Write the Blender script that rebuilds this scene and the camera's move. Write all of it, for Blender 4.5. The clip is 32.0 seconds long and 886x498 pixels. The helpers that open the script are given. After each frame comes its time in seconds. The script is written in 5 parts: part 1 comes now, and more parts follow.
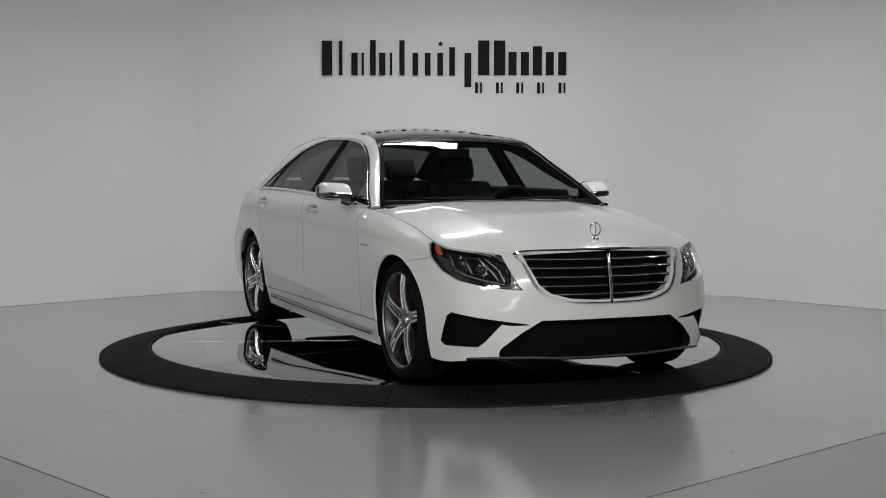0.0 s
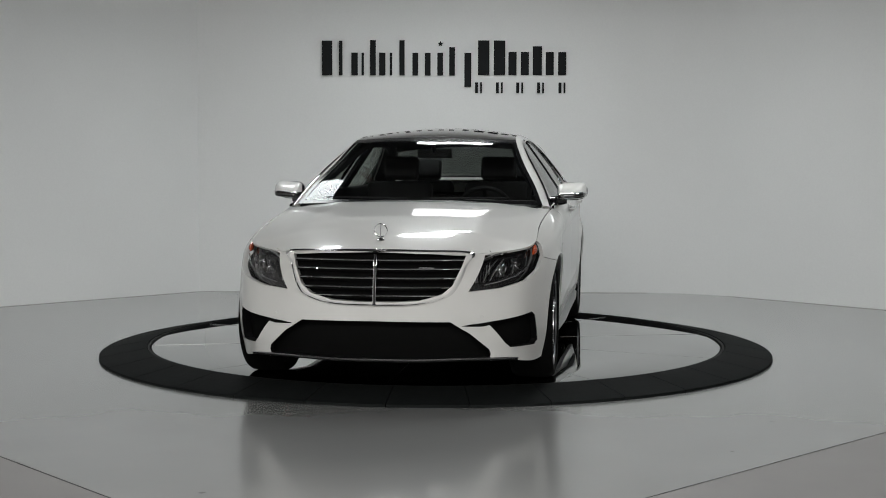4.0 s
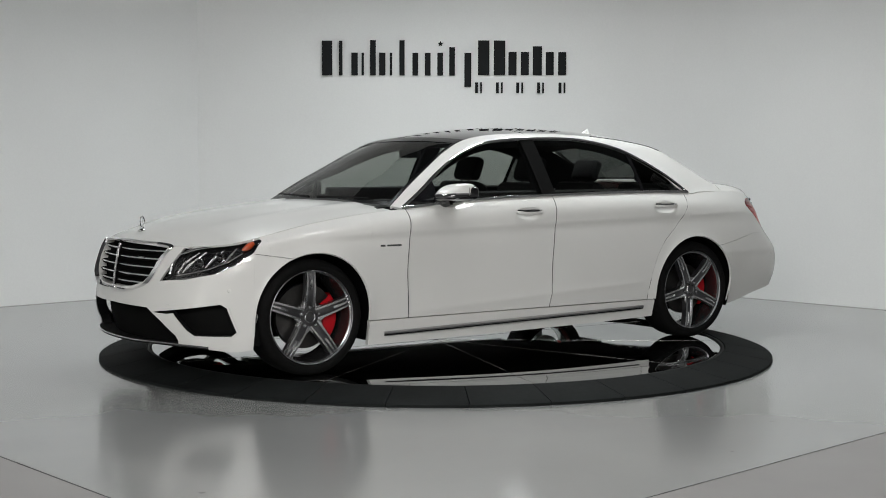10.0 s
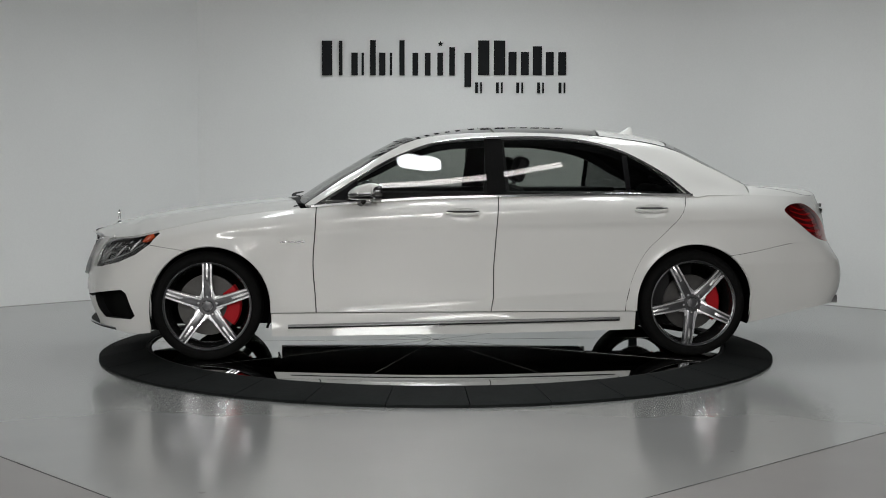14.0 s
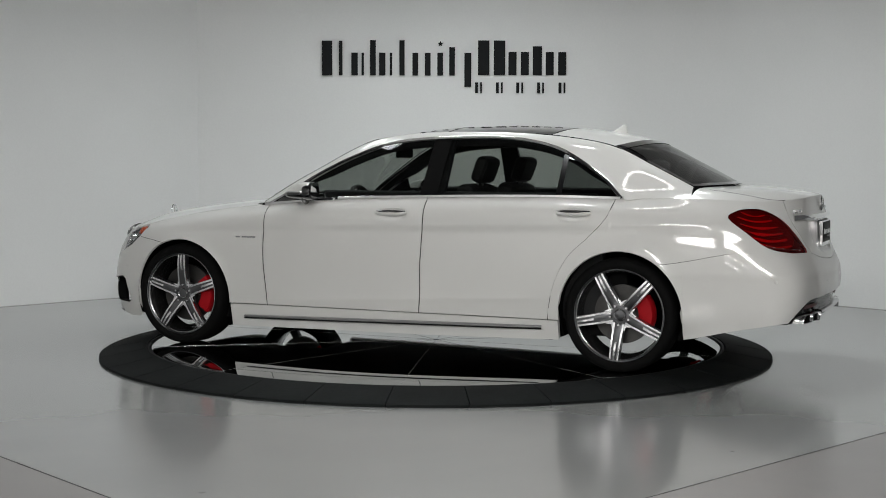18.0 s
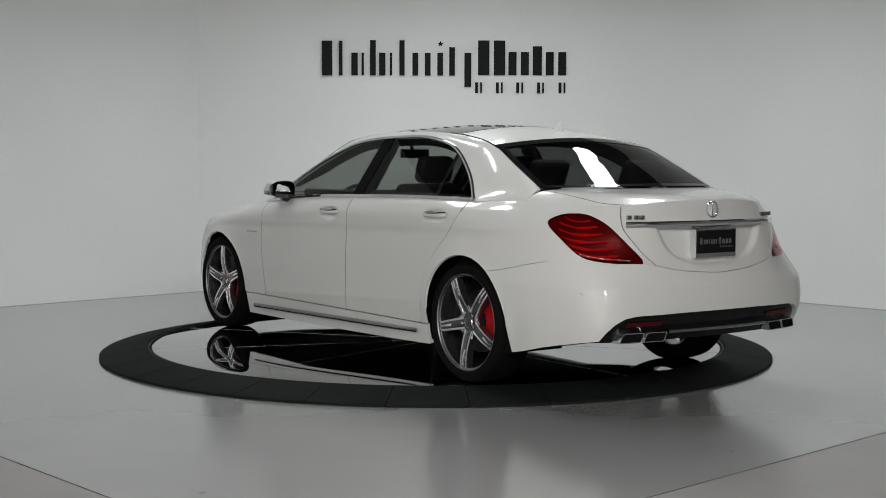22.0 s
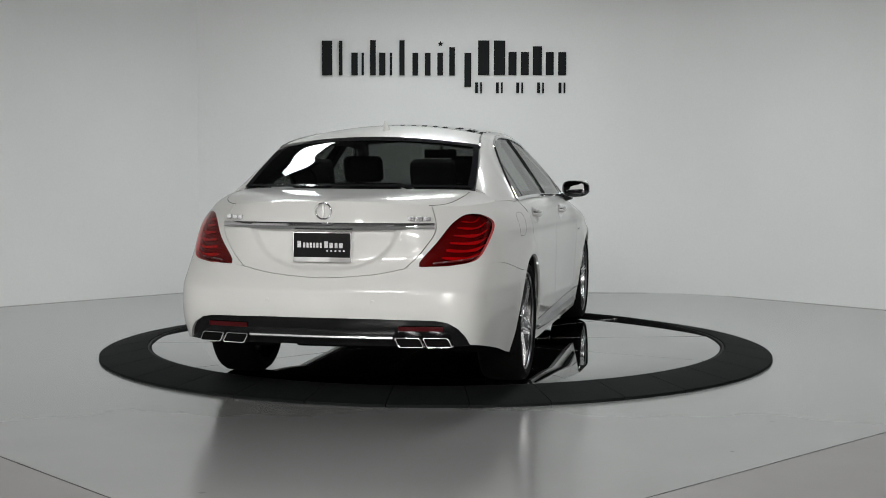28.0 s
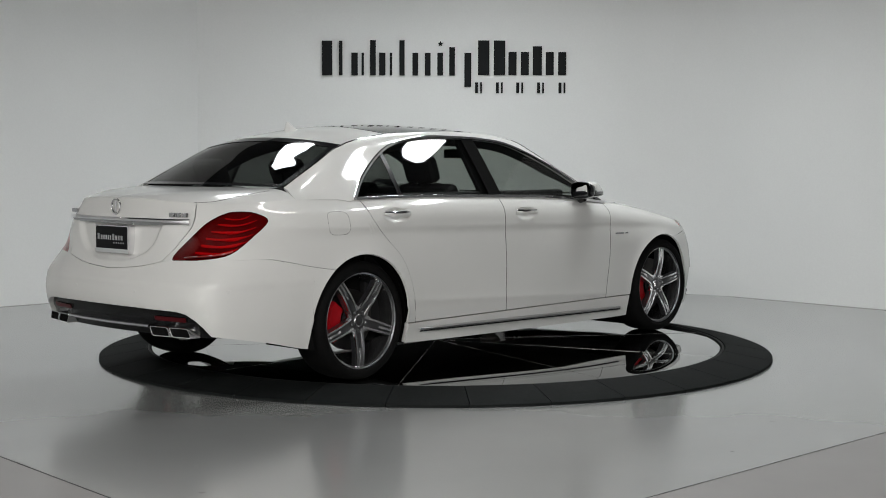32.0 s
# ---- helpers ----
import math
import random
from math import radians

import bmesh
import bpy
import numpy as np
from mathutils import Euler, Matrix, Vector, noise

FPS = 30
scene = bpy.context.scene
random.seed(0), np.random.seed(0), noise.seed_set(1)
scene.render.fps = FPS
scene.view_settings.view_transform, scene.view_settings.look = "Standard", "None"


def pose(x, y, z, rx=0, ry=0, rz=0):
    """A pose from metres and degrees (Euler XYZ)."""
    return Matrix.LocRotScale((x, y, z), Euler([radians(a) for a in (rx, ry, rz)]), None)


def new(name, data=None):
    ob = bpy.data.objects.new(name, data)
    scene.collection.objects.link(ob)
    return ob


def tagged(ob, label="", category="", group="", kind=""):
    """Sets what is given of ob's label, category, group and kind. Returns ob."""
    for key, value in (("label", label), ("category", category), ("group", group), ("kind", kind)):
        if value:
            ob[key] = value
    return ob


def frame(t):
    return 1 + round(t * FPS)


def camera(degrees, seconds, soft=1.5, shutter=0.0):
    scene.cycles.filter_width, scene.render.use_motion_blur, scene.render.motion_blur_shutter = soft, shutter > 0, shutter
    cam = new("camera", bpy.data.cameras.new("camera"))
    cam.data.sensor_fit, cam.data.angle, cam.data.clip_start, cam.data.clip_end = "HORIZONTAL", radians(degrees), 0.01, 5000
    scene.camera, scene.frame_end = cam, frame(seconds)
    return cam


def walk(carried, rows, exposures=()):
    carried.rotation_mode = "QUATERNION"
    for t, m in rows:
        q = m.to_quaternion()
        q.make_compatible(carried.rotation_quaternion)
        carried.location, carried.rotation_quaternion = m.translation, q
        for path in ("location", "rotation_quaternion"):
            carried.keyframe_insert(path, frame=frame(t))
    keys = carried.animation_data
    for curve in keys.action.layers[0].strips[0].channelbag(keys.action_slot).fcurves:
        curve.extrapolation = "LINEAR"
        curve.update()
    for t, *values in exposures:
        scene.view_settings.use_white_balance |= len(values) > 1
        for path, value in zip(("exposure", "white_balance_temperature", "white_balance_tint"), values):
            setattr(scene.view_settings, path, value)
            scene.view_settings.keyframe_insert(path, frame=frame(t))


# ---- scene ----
# Camera: on a stand, still for the whole shot
ZD = 0.062                      # height of the turning disc above the floor
cam = camera(36.455, 32.0, soft=0.95)
EYE = (0.0, -9.609, 1.289 + ZD)
CAM = Matrix.Translation(EYE) @ pose(0, 0, 0, 90 - 3.797, 0, -0.2815) @ pose(0, 0, 0, 0, 0, 0.143)
walk(cam, [(0.0, CAM), (32.0, CAM)], [(0.0, 0.3), (3.5, 0.3), (7.0, 0.35), (8.0, 0.37), (9.0, 0.61), (10.0, 0.65), (11.0, 0.61), (12.0, 0.52), (13.0, 0.42), (14.0, 0.36), (17.0, 0.4), (19.0, 0.43), (20.0, 0.4), (21.0, 0.34), (22.0, 0.43), (23.0, 0.5), (25.0, 0.52), (28.0, 0.52), (32.0, 0.53)])

# World, lights
world = bpy.data.worlds.new("world")
world.use_nodes = True
world.node_tree.nodes["Background"].inputs[0].default_value = (0.8, 0.85, 0.9, 1)
world.node_tree.nodes["Background"].inputs[1].default_value = 0.02
scene.world = world
scene.view_settings.exposure = 0.0
PANEL_POWER = 27.5
DIM_POWER = 14.0
FILL_POWER = 31.0
TUBE_POWER = 15.0


# ---- materials ----
def material(name, colour, rough=0.5, metal=0.0, coat=0.0, coat_rough=0.03, grain=0.0, grain_scale=40.0,
             blotch=0.0, blotch_scale=1.5, bump=0.0, spec=0.5, emit=0.0, emit_colour=None, rough_var=0.0):
    """Principled surface with colour variation at two scales, a little relief and uneven gloss."""
    m = bpy.data.materials.new(name)
    m.use_nodes = True
    nt = m.node_tree
    b = nt.nodes["Principled BSDF"]
    b.inputs["Base Color"].default_value = (*colour, 1)
    b.inputs["Roughness"].default_value = rough
    b.inputs["Metallic"].default_value = metal
    b.inputs["Specular IOR Level"].default_value = spec
    b.inputs["Coat Weight"].default_value = coat
    b.inputs["Coat Roughness"].default_value = coat_rough
    if emit:
        b.inputs["Emission Color"].default_value = (*(emit_colour or colour), 1)
        b.inputs["Emission Strength"].default_value = emit
    if grain or blotch or bump or rough_var:
        tc = nt.nodes.new("ShaderNodeTexCoord")
        n1 = nt.nodes.new("ShaderNodeTexNoise")
        n1.inputs["Scale"].default_value = grain_scale
        n1.inputs["Detail"].default_value = 5
        n2 = nt.nodes.new("ShaderNodeTexNoise")
        n2.inputs["Scale"].default_value = blotch_scale
        n2.inputs["Detail"].default_value = 4
        for n in (n1, n2):
            nt.links.new(tc.outputs["Object"], n.inputs["Vector"])
        last = None
        for n, amount in ((n1, grain), (n2, blotch)):
            if not amount:
                continue
            mr = nt.nodes.new("ShaderNodeMapRange")
            mr.inputs["From Min"].default_value, mr.inputs["From Max"].default_value = 0.3, 0.7
            mr.inputs["To Min"].default_value, mr.inputs["To Max"].default_value = 1 - amount, 1 + amount * 0.4
            nt.links.new(n.outputs[0], mr.inputs["Value"])
            mx = nt.nodes.new("ShaderNodeMix")
            mx.data_type, mx.blend_type = "RGBA", "MULTIPLY"
            mx.inputs[0].default_value = 1
            if last is None:
                mx.inputs[6].default_value = (*colour, 1)
            else:
                nt.links.new(last, mx.inputs[6])
            nt.links.new(mr.outputs[0], mx.inputs[7])
            last = mx.outputs[2]
        if last is not None:
            nt.links.new(last, b.inputs["Base Color"])
        if rough_var:
            mr = nt.nodes.new("ShaderNodeMapRange")
            mr.inputs["From Min"].default_value, mr.inputs["From Max"].default_value = 0.3, 0.7
            mr.inputs["To Min"].default_value, mr.inputs["To Max"].default_value = rough - rough_var, rough + rough_var
            nt.links.new(n2.outputs[0], mr.inputs["Value"])
            nt.links.new(mr.outputs[0], b.inputs["Roughness"])
        if bump:
            bp = nt.nodes.new("ShaderNodeBump")
            bp.inputs["Strength"].default_value = bump
            bp.inputs["Distance"].default_value = 0.01
            nt.links.new(n1.outputs[0], bp.inputs["Height"])
            nt.links.new(bp.outputs[0], b.inputs["Normal"])
    return m


def pane_material(name, tint, ior=1.5, rough=0.0, boost=1.0):
    """Thin glass: tinted passage, with mirror gloss that grows towards grazing views."""
    m = bpy.data.materials.new(name)
    m.use_nodes = True
    nt = m.node_tree
    nt.nodes.remove(nt.nodes["Principled BSDF"])
    out = nt.nodes["Material Output"]
    tr = nt.nodes.new("ShaderNodeBsdfTransparent")
    tr.inputs[0].default_value = (*tint, 1)
    gl = nt.nodes.new("ShaderNodeBsdfGlossy")
    gl.inputs["Roughness"].default_value = rough
    lw = nt.nodes.new("ShaderNodeLayerWeight")
    lw.inputs[0].default_value = 0.5
    pw = nt.nodes.new("ShaderNodeMath")
    pw.operation = "POWER"
    pw.inputs[1].default_value = 5.0
    nt.links.new(lw.outputs["Facing"], pw.inputs[0])
    f0 = ((ior - 1) / (ior + 1)) ** 2 * boost
    mu = nt.nodes.new("ShaderNodeMath")
    mu.operation, mu.use_clamp = "MULTIPLY_ADD", True
    mu.inputs[1].default_value, mu.inputs[2].default_value = 1 - f0, f0
    nt.links.new(pw.outputs[0], mu.inputs[0])
    mx = nt.nodes.new("ShaderNodeMixShader")
    nt.links.new(mu.outputs[0], mx.inputs[0])
    nt.links.new(tr.outputs[0], mx.inputs[1])
    nt.links.new(gl.outputs[0], mx.inputs[2])
    nt.links.new(mx.outputs[0], out.inputs[0])
    return m


M_WALL = material("wall_paint", (0.82, 0.825, 0.82), 0.6, grain=0.02, grain_scale=60, blotch=0.03, blotch_scale=0.7, bump=0.03, spec=0.3)
M_END = material("bounce_cut_grey", (0.16, 0.16, 0.16), 0.7, grain=0.03, grain_scale=3, blotch=0.05)
M_CEIL = material("ceiling_paint", (0.08, 0.08, 0.085), 0.8, blotch=0.1)
M_FLOOR = material("floor_epoxy", (0.30, 0.305, 0.30), 0.22, coat=0.6, coat_rough=0.14, grain=0.02, grain_scale=2.2, blotch=0.07, blotch_scale=0.7, spec=0.5)
M_FLOOR2 = material("floor_bare", (0.27, 0.257, 0.252), 0.32, coat=0.3, coat_rough=0.18, grain=0.04, grain_scale=3.1, blotch=0.08, blotch_scale=0.9)
M_DIRT = material("floor_dirt", (0.10, 0.095, 0.09), 0.7, grain=0.3, grain_scale=80)
M_FOOTSTRIP = material("pale_strip", (0.36, 0.35, 0.34), 0.7, grain=0.2, grain_scale=12)
M_GAP = material("joint_dark", (0.03, 0.03, 0.03), 0.8)
M_RUBBER = material("black_rubber", (0.0105, 0.012, 0.012), 0.75, grain=0.15, grain_scale=30, blotch=0.2, blotch_scale=3, bump=0.08, spec=0.08)
M_DISC = material("mirror_disc", (0.42, 0.43, 0.43), 0.03, metal=1.0, grain=0.02, grain_scale=6, blotch=0.05, blotch_scale=2)
M_STRIP = material("disc_strip", (0.7, 0.7, 0.7), 0.25, metal=1.0)
M_SIGN = material("sign_black", (0.010, 0.011, 0.012), 0.6, grain=0.1, spec=0.12)
M_PAINT = material("pearl_white_paint", (0.645, 0.64, 0.623), 0.32, coat=0.8, coat_rough=0.045, grain=0.012, grain_scale=900, blotch=0.01, blotch_scale=2, spec=0.15)
M_CHROME = material("chrome", (0.78, 0.78, 0.79), 0.06, metal=1.0, grain=0.02, grain_scale=20)
M_SATIN = material("satin_metal", (0.5, 0.5, 0.51), 0.25, metal=1.0, grain=0.03, grain_scale=80)
M_RIMGREY = material("rim_grey_paint", (0.085, 0.085, 0.09), 0.3, metal=0.8, coat=0.7, grain=0.05, grain_scale=200)
M_RIMLIP = material("rim_lip_grey", (0.24, 0.24, 0.25), 0.38, metal=1.0, grain=0.05, grain_scale=150)
M_RIMCUT = material("rim_machined", (0.76, 0.76, 0.775), 0.22, metal=1.0, grain=0.05, grain_scale=150)
M_BLACK = material("black_plastic", (0.007, 0.007, 0.0075), 0.55, grain=0.1, grain_scale=100, bump=0.03, spec=0.15)
M_PIANO = material("gloss_black", (0.006, 0.006, 0.007), 0.08, coat=1.0, grain=0.02)
M_PILLAR = material("pillar_black_film", (0.005, 0.005, 0.0055), 0.16, grain=0.05, grain_scale=80, spec=0.25)
M_BLADE = material("brushed_blade", (0.32, 0.32, 0.325), 0.38, metal=1.0, grain=0.05, grain_scale=120)
# near-black: shade of cavities held in the colour, also used for black parts
M_VOID = material("cavity_shade_black", (0.005, 0.005, 0.005), 0.9, grain=0.05, spec=0.05)
M_TYRE = material("tyre_rubber", (0.007, 0.007, 0.007), 0.7, grain=0.15, grain_scale=60, bump=0.05, spec=0.03)
M_LEATHER = material("black_leather", (0.012, 0.012, 0.0125), 0.6, grain=0.15, grain_scale=150, bump=0.1, spec=0.2)
M_RED = material("brake_red", (0.36, 0.005, 0.010), 0.5, grain=0.06, grain_scale=60, spec=0.15)
M_TAIL = material("tail_red", (0.20, 0.004, 0.010), 0.12, coat=1.0, coat_rough=0.01, grain=0.05, grain_scale=30)
M_TAILDARK = material("tail_dark_red", (0.11, 0.003, 0.006), 0.25, coat=0.4, grain=0.35, grain_scale=11)
M_TAILBAR = material("tail_bar_red", (0.46, 0.008, 0.018), 0.2, coat=0.3, grain=0.05)
M_REFLECT = material("reflector_red", (0.055, 0.002, 0.004), 0.35, grain=0.05, spec=0.2)
M_MIRROR = material("mirror_glass", (0.12, 0.125, 0.13), 0.03, metal=1.0)
M_BARREL = material("rim_barrel", (0.26, 0.26, 0.265), 0.24, metal=0.95, grain=0.05)
M_AMBER = material("amber", (0.50, 0.066, 0.015), 0.2, coat=1.0, grain=0.03)
M_DISCIRON = material("brake_iron", (0.07, 0.068, 0.066), 0.45, metal=1.0, grain=0.1, grain_scale=60)
M_GLASS = pane_material("tinted_glass", (0.50, 0.525, 0.505), 1.5)
M_SCREEN = pane_material("windscreen_glass", (0.54, 0.57, 0.55), 1.5)
M_REARGLASS = pane_material("dark_rear_glass", (0.15, 0.16, 0.155), 1.5)
M_LENS = pane_material("clear_lens", (0.93, 0.93, 0.93), 1.5)
M_REDLENS = pane_material("red_lens", (0.80, 0.14, 0.14), 1.5)
M_PANEL = material("light_panel", (0.9, 0.9, 0.9), 0.5, emit=PANEL_POWER, emit_colour=(0.94, 0.985, 0.985))
M_PANEL_DIM = material("dim_light_panel", (0.9, 0.9, 0.9), 0.5, emit=DIM_POWER, emit_colour=(0.93, 0.985, 1.0))
M_FILL = material("fill_light", (0.9, 0.9, 0.9), 0.5, emit=FILL_POWER, emit_colour=(0.985, 0.985, 0.955))
M_TUBE = material("tube_light", (0.9, 0.9, 0.9), 0.5, emit=TUBE_POWER, emit_colour=(1.0, 0.95, 0.93))
M_BADGE = material("badge_chrome", (0.45, 0.45, 0.46), 0.2, metal=1.0, grain=0.05)


# ---- mesh helpers ----
def finish(name, me, mat, parent=None, label="", smooth=True, angle=35):
    me.materials.append(mat)
    if smooth:
        me.polygons.foreach_set("use_smooth", [True] * len(me.polygons))
        me.set_sharp_from_angle(angle=radians(angle))
    ob = new(name, me)
    if parent is not None:
        ob.parent = parent
    if label:
        tagged(ob, label)
    return ob


def part(name, bm, mat, parent=None, label="", smooth=True, angle=35):
    bmesh.ops.recalc_face_normals(bm, faces=bm.faces[:])
    me = bpy.data.meshes.new(name)
    bm.to_mesh(me)
    bm.free()
    return finish(name, me, mat, parent, label, smooth, angle)


def bm_grid(P, bm=None, wrap_u=False, wrap_v=False):
    """A sheet of quads through the points P[m][n]."""
    bm = bm or bmesh.new()
    P = np.asarray(P, float)
    m, n = P.shape[:2]
    V = [[bm.verts.new(P[i, j]) for j in range(n)] for i in range(m)]
    for i in range(m if wrap_u else m - 1):
        for j in range(n if wrap_v else n - 1):
            a, b, c, d = V[i][j], V[(i + 1) % m][j], V[(i + 1) % m][(j + 1) % n], V[i][(j + 1) % n]
            if len({a, b, c, d}) == 4:
                bm.faces.new((a, b, c, d))
    return bm


def bm_box(x0, x1, y0, y1, z0, z1, bevel=0.0, bm=None, m=None):
    bm = bm or bmesh.new()
    r = bmesh.ops.create_cube(bm, size=1)
    for v in r["verts"]:
        v.co = Vector(((x0 + x1) / 2 + v.co.x * (x1 - x0), (y0 + y1) / 2 + v.co.y * (y1 - y0), (z0 + z1) / 2 + v.co.z * (z1 - z0)))
    if bevel:
        es = list({e for v in r["verts"] for e in v.link_edges})
        bmesh.ops.bevel(bm, geom=es, offset=bevel, segments=3, affect="EDGES", profile=0.6)
    if m is not None:
        bmesh.ops.transform(bm, matrix=m, verts=bm.verts[:])
    return bm


def bm_lathe(profile, steps=64, axis="y", bm=None, a0=0.0, a1=360.0):
    """Profile of (radius, height along the axis) turned about the axis."""
    full = abs(a1 - a0) >= 360
    P = []
    for i in range(steps if full else steps + 1):
        a = radians(a0 + (a1 - a0) * i / steps)
        c, s = math.cos(a), math.sin(a)
        P.append([{"y": (r * c, h, r * s), "z": (r * c, r * s, h), "x": (h, r * c, r * s)}[axis] for r, h in profile])
    return bm_grid(P, bm, wrap_u=full)


def bm_tube(points, radius, sides=8, bm=None, closed=False, flat=1.0):
    """A round (or flattened) bar along points."""
    pts = [Vector(p) for p in points]
    n = len(pts)
    P = []
    ref = Vector((0, 0, 1))
    for i, p in enumerate(pts):
        t = (pts[(i + 1) % n] - pts[i - 1]) if closed else (pts[min(i + 1, n - 1)] - pts[max(i - 1, 0)])
        t.normalize()
        a = t.cross(ref)
        if a.length < 1e-3:
            a = t.cross(Vector((0, 1, 0)))
        a.normalize()
        b = a.cross(t)
        r = radius[i] if isinstance(radius, (list, tuple)) else radius
        P.append([p + a * (r * flat * math.cos(k * 2 * math.pi / sides)) + b * (r * math.sin(k * 2 * math.pi / sides)) for k in range(sides)])
    bm = bm_grid(P, bm, wrap_u=closed, wrap_v=True)
    if not closed:
        for ring in (P[0], P[-1]):
            c = bm.verts.new(sum(ring, Vector()) / sides)
            vs = [bm.verts.new(q) for q in ring]
            for k in range(sides):
                bm.faces.new((vs[k], vs[(k + 1) % sides], c))
    return bm


def bm_prism(poly, d0, d1, bm=None):
    """A closed solid: the polygon swept from the offset d0 to d1."""
    bm = bm or bmesh.new()
    a = [bm.verts.new(Vector(p) + Vector(d0)) for p in poly]
    b = [bm.verts.new(Vector(p) + Vector(d1)) for p in poly]
    n = len(poly)
    bm.faces.new(a)
    bm.faces.new(b[::-1])
    for i in range(n):
        bm.faces.new((a[i], b[i], b[(i + 1) % n], a[(i + 1) % n]))
    return bm


def pchip(xs, ys, x):
    """Shape-keeping cubic through (xs, ys); ys may hold vectors."""
    xs, ys = np.asarray(xs, float), np.asarray(ys, float)
    x = np.asarray(x, float)
    flat = ys.ndim == 1
    Y = ys[:, None] if flat else ys
    h = np.diff(xs)[:, None]
    d = np.diff(Y, axis=0) / h
    m = np.zeros_like(Y)
    m[1:-1] = np.where(d[:-1] * d[1:] > 0, 3 * (h[:-1] + h[1:]) / ((2 * h[1:] + h[:-1]) / np.where(d[:-1] == 0, 1e-12, d[:-1]) + (h[1:] + 2 * h[:-1]) / np.where(d[1:] == 0, 1e-12, d[1:])), 0)
    m[0], m[-1] = d[0], d[-1]
    k = np.clip(np.searchsorted(xs, x, side="right") - 1, 0, len(xs) - 2)
    t = ((x - xs[k]) / (xs[k + 1] - xs[k]))[..., None]
    H = (xs[k + 1] - xs[k])[..., None]
    r = (2 * t**3 - 3 * t**2 + 1) * Y[k] + (t**3 - 2 * t**2 + t) * H * m[k] + (-2 * t**3 + 3 * t**2) * Y[k + 1] + (t**3 - t**2) * H * m[k + 1]
    return r[..., 0] if flat else r


def catmull(xs, ys, x):
    """Smooth cubic through (xs, ys) with finite-difference slopes."""
    xs, Y = np.asarray(xs, float), np.asarray(ys, float)
    flat = Y.ndim == 1
    Y = Y[:, None] if flat else Y
    x = np.asarray(x, float)
    m = np.gradient(Y, xs, axis=0)
    k = np.clip(np.searchsorted(xs, x, side="right") - 1, 0, len(xs) - 2)
    H = (xs[k + 1] - xs[k])[..., None]
    t = (x - xs[k])[..., None] / H
    r = (2 * t**3 - 3 * t**2 + 1) * Y[k] + (t**3 - 2 * t**2 + t) * H * m[k] + (-2 * t**3 + 3 * t**2) * Y[k + 1] + (t**3 - t**2) * H * m[k + 1]
    return r[..., 0] if flat else r


def cut_region(bm, poly, direction, gap=0.0, depth=0.0):
    """Takes the faces that lie within the convex polygon, seen along direction, out of bm into a new bmesh, with clean edges."""
    d = Vector(direction).normalized()
    pts = [Vector(p) for p in poly]
    c = sum(pts, Vector()) / len(pts)
    inside = set(bm.faces)
    # only faces that look towards the direction's side
    inside = {f for f in inside if f.normal.dot(d) > 0.02 or f.normal.dot(d) < -0.02}
    half = (max((p - c).dot(d) for p in pts) - min((p - c).dot(d) for p in pts)) / 2 + 0.35
    inside = {f for f in inside if abs((f.calc_center_median() - c).dot(d)) < half}
    for i, p in enumerate(pts):
        q = pts[(i + 1) % len(pts)]
        n = (q - p).cross(d).normalized()
        if n.dot(c - p) > 0:
            n = -n
        geom = list(inside) + list({e for f in inside for e in f.edges}) + list({v for f in inside for v in f.verts})
        r = bmesh.ops.bisect_plane(bm, geom=geom, plane_co=p, plane_no=n, dist=1e-5)
        inside = {f for f in inside if f.is_valid} | {g for g in r["geom"] if isinstance(g, bmesh.types.BMFace)}
        inside = {f for f in inside if (f.calc_center_median() - p).dot(n) < 0}
    out = bmesh.new()
    vm = {}
    for f in inside:
        for v in f.verts:
            if v not in vm:
                vm[v] = out.verts.new(v.co)
        out.faces.new([vm[v] for v in f.verts])
    hole_edges = [e for e in {e for f in inside for e in f.edges} if any(g not in inside for g in e.link_faces)]
    bmesh.ops.delete(bm, geom=list(inside), context="FACES")
    if depth:
        es = [e for e in hole_edges if e.is_valid]
        r = bmesh.ops.extrude_edge_only(bm, edges=es)
        bmesh.ops.translate(bm, vec=-d * depth, verts=[g for g in r["geom"] if isinstance(g, bmesh.types.BMVert)])
    return out


def hole_walls(cut, direction, depth):
    """Inner walls of an opening, from the piece that was cut out of the skin."""
    d = Vector(direction).normalized()
    old = cut.faces[:]
    r = bmesh.ops.extrude_edge_only(cut, edges=[e for e in cut.edges if e.is_boundary])
    bmesh.ops.translate(cut, vec=-d * depth, verts=[g for g in r["geom"] if isinstance(g, bmesh.types.BMVert)])
    bmesh.ops.delete(cut, geom=old, context="FACES")
    return cut


def rim_fold(bm, depth=0.012):
    """Folds the open border of a sheet inwards, so that a panel shows thickness at its joints."""
    bm.normal_update()
    es = [e for e in bm.edges if e.is_boundary]
    nm = {v: v.normal.copy() for e in es for v in e.verts}
    before = {v: v.co.copy() for v in nm}
    r = bmesh.ops.extrude_edge_only(bm, edges=es)
    newv = [g for g in r["geom"] if isinstance(g, bmesh.types.BMVert)]
    look_up = {tuple(round(c, 6) for c in before[v]): nm[v] for v in nm}
    for v in newv:
        n = look_up.get(tuple(round(c, 6) for c in v.co))
        if n is not None:
            v.co -= n * depth
    return bm


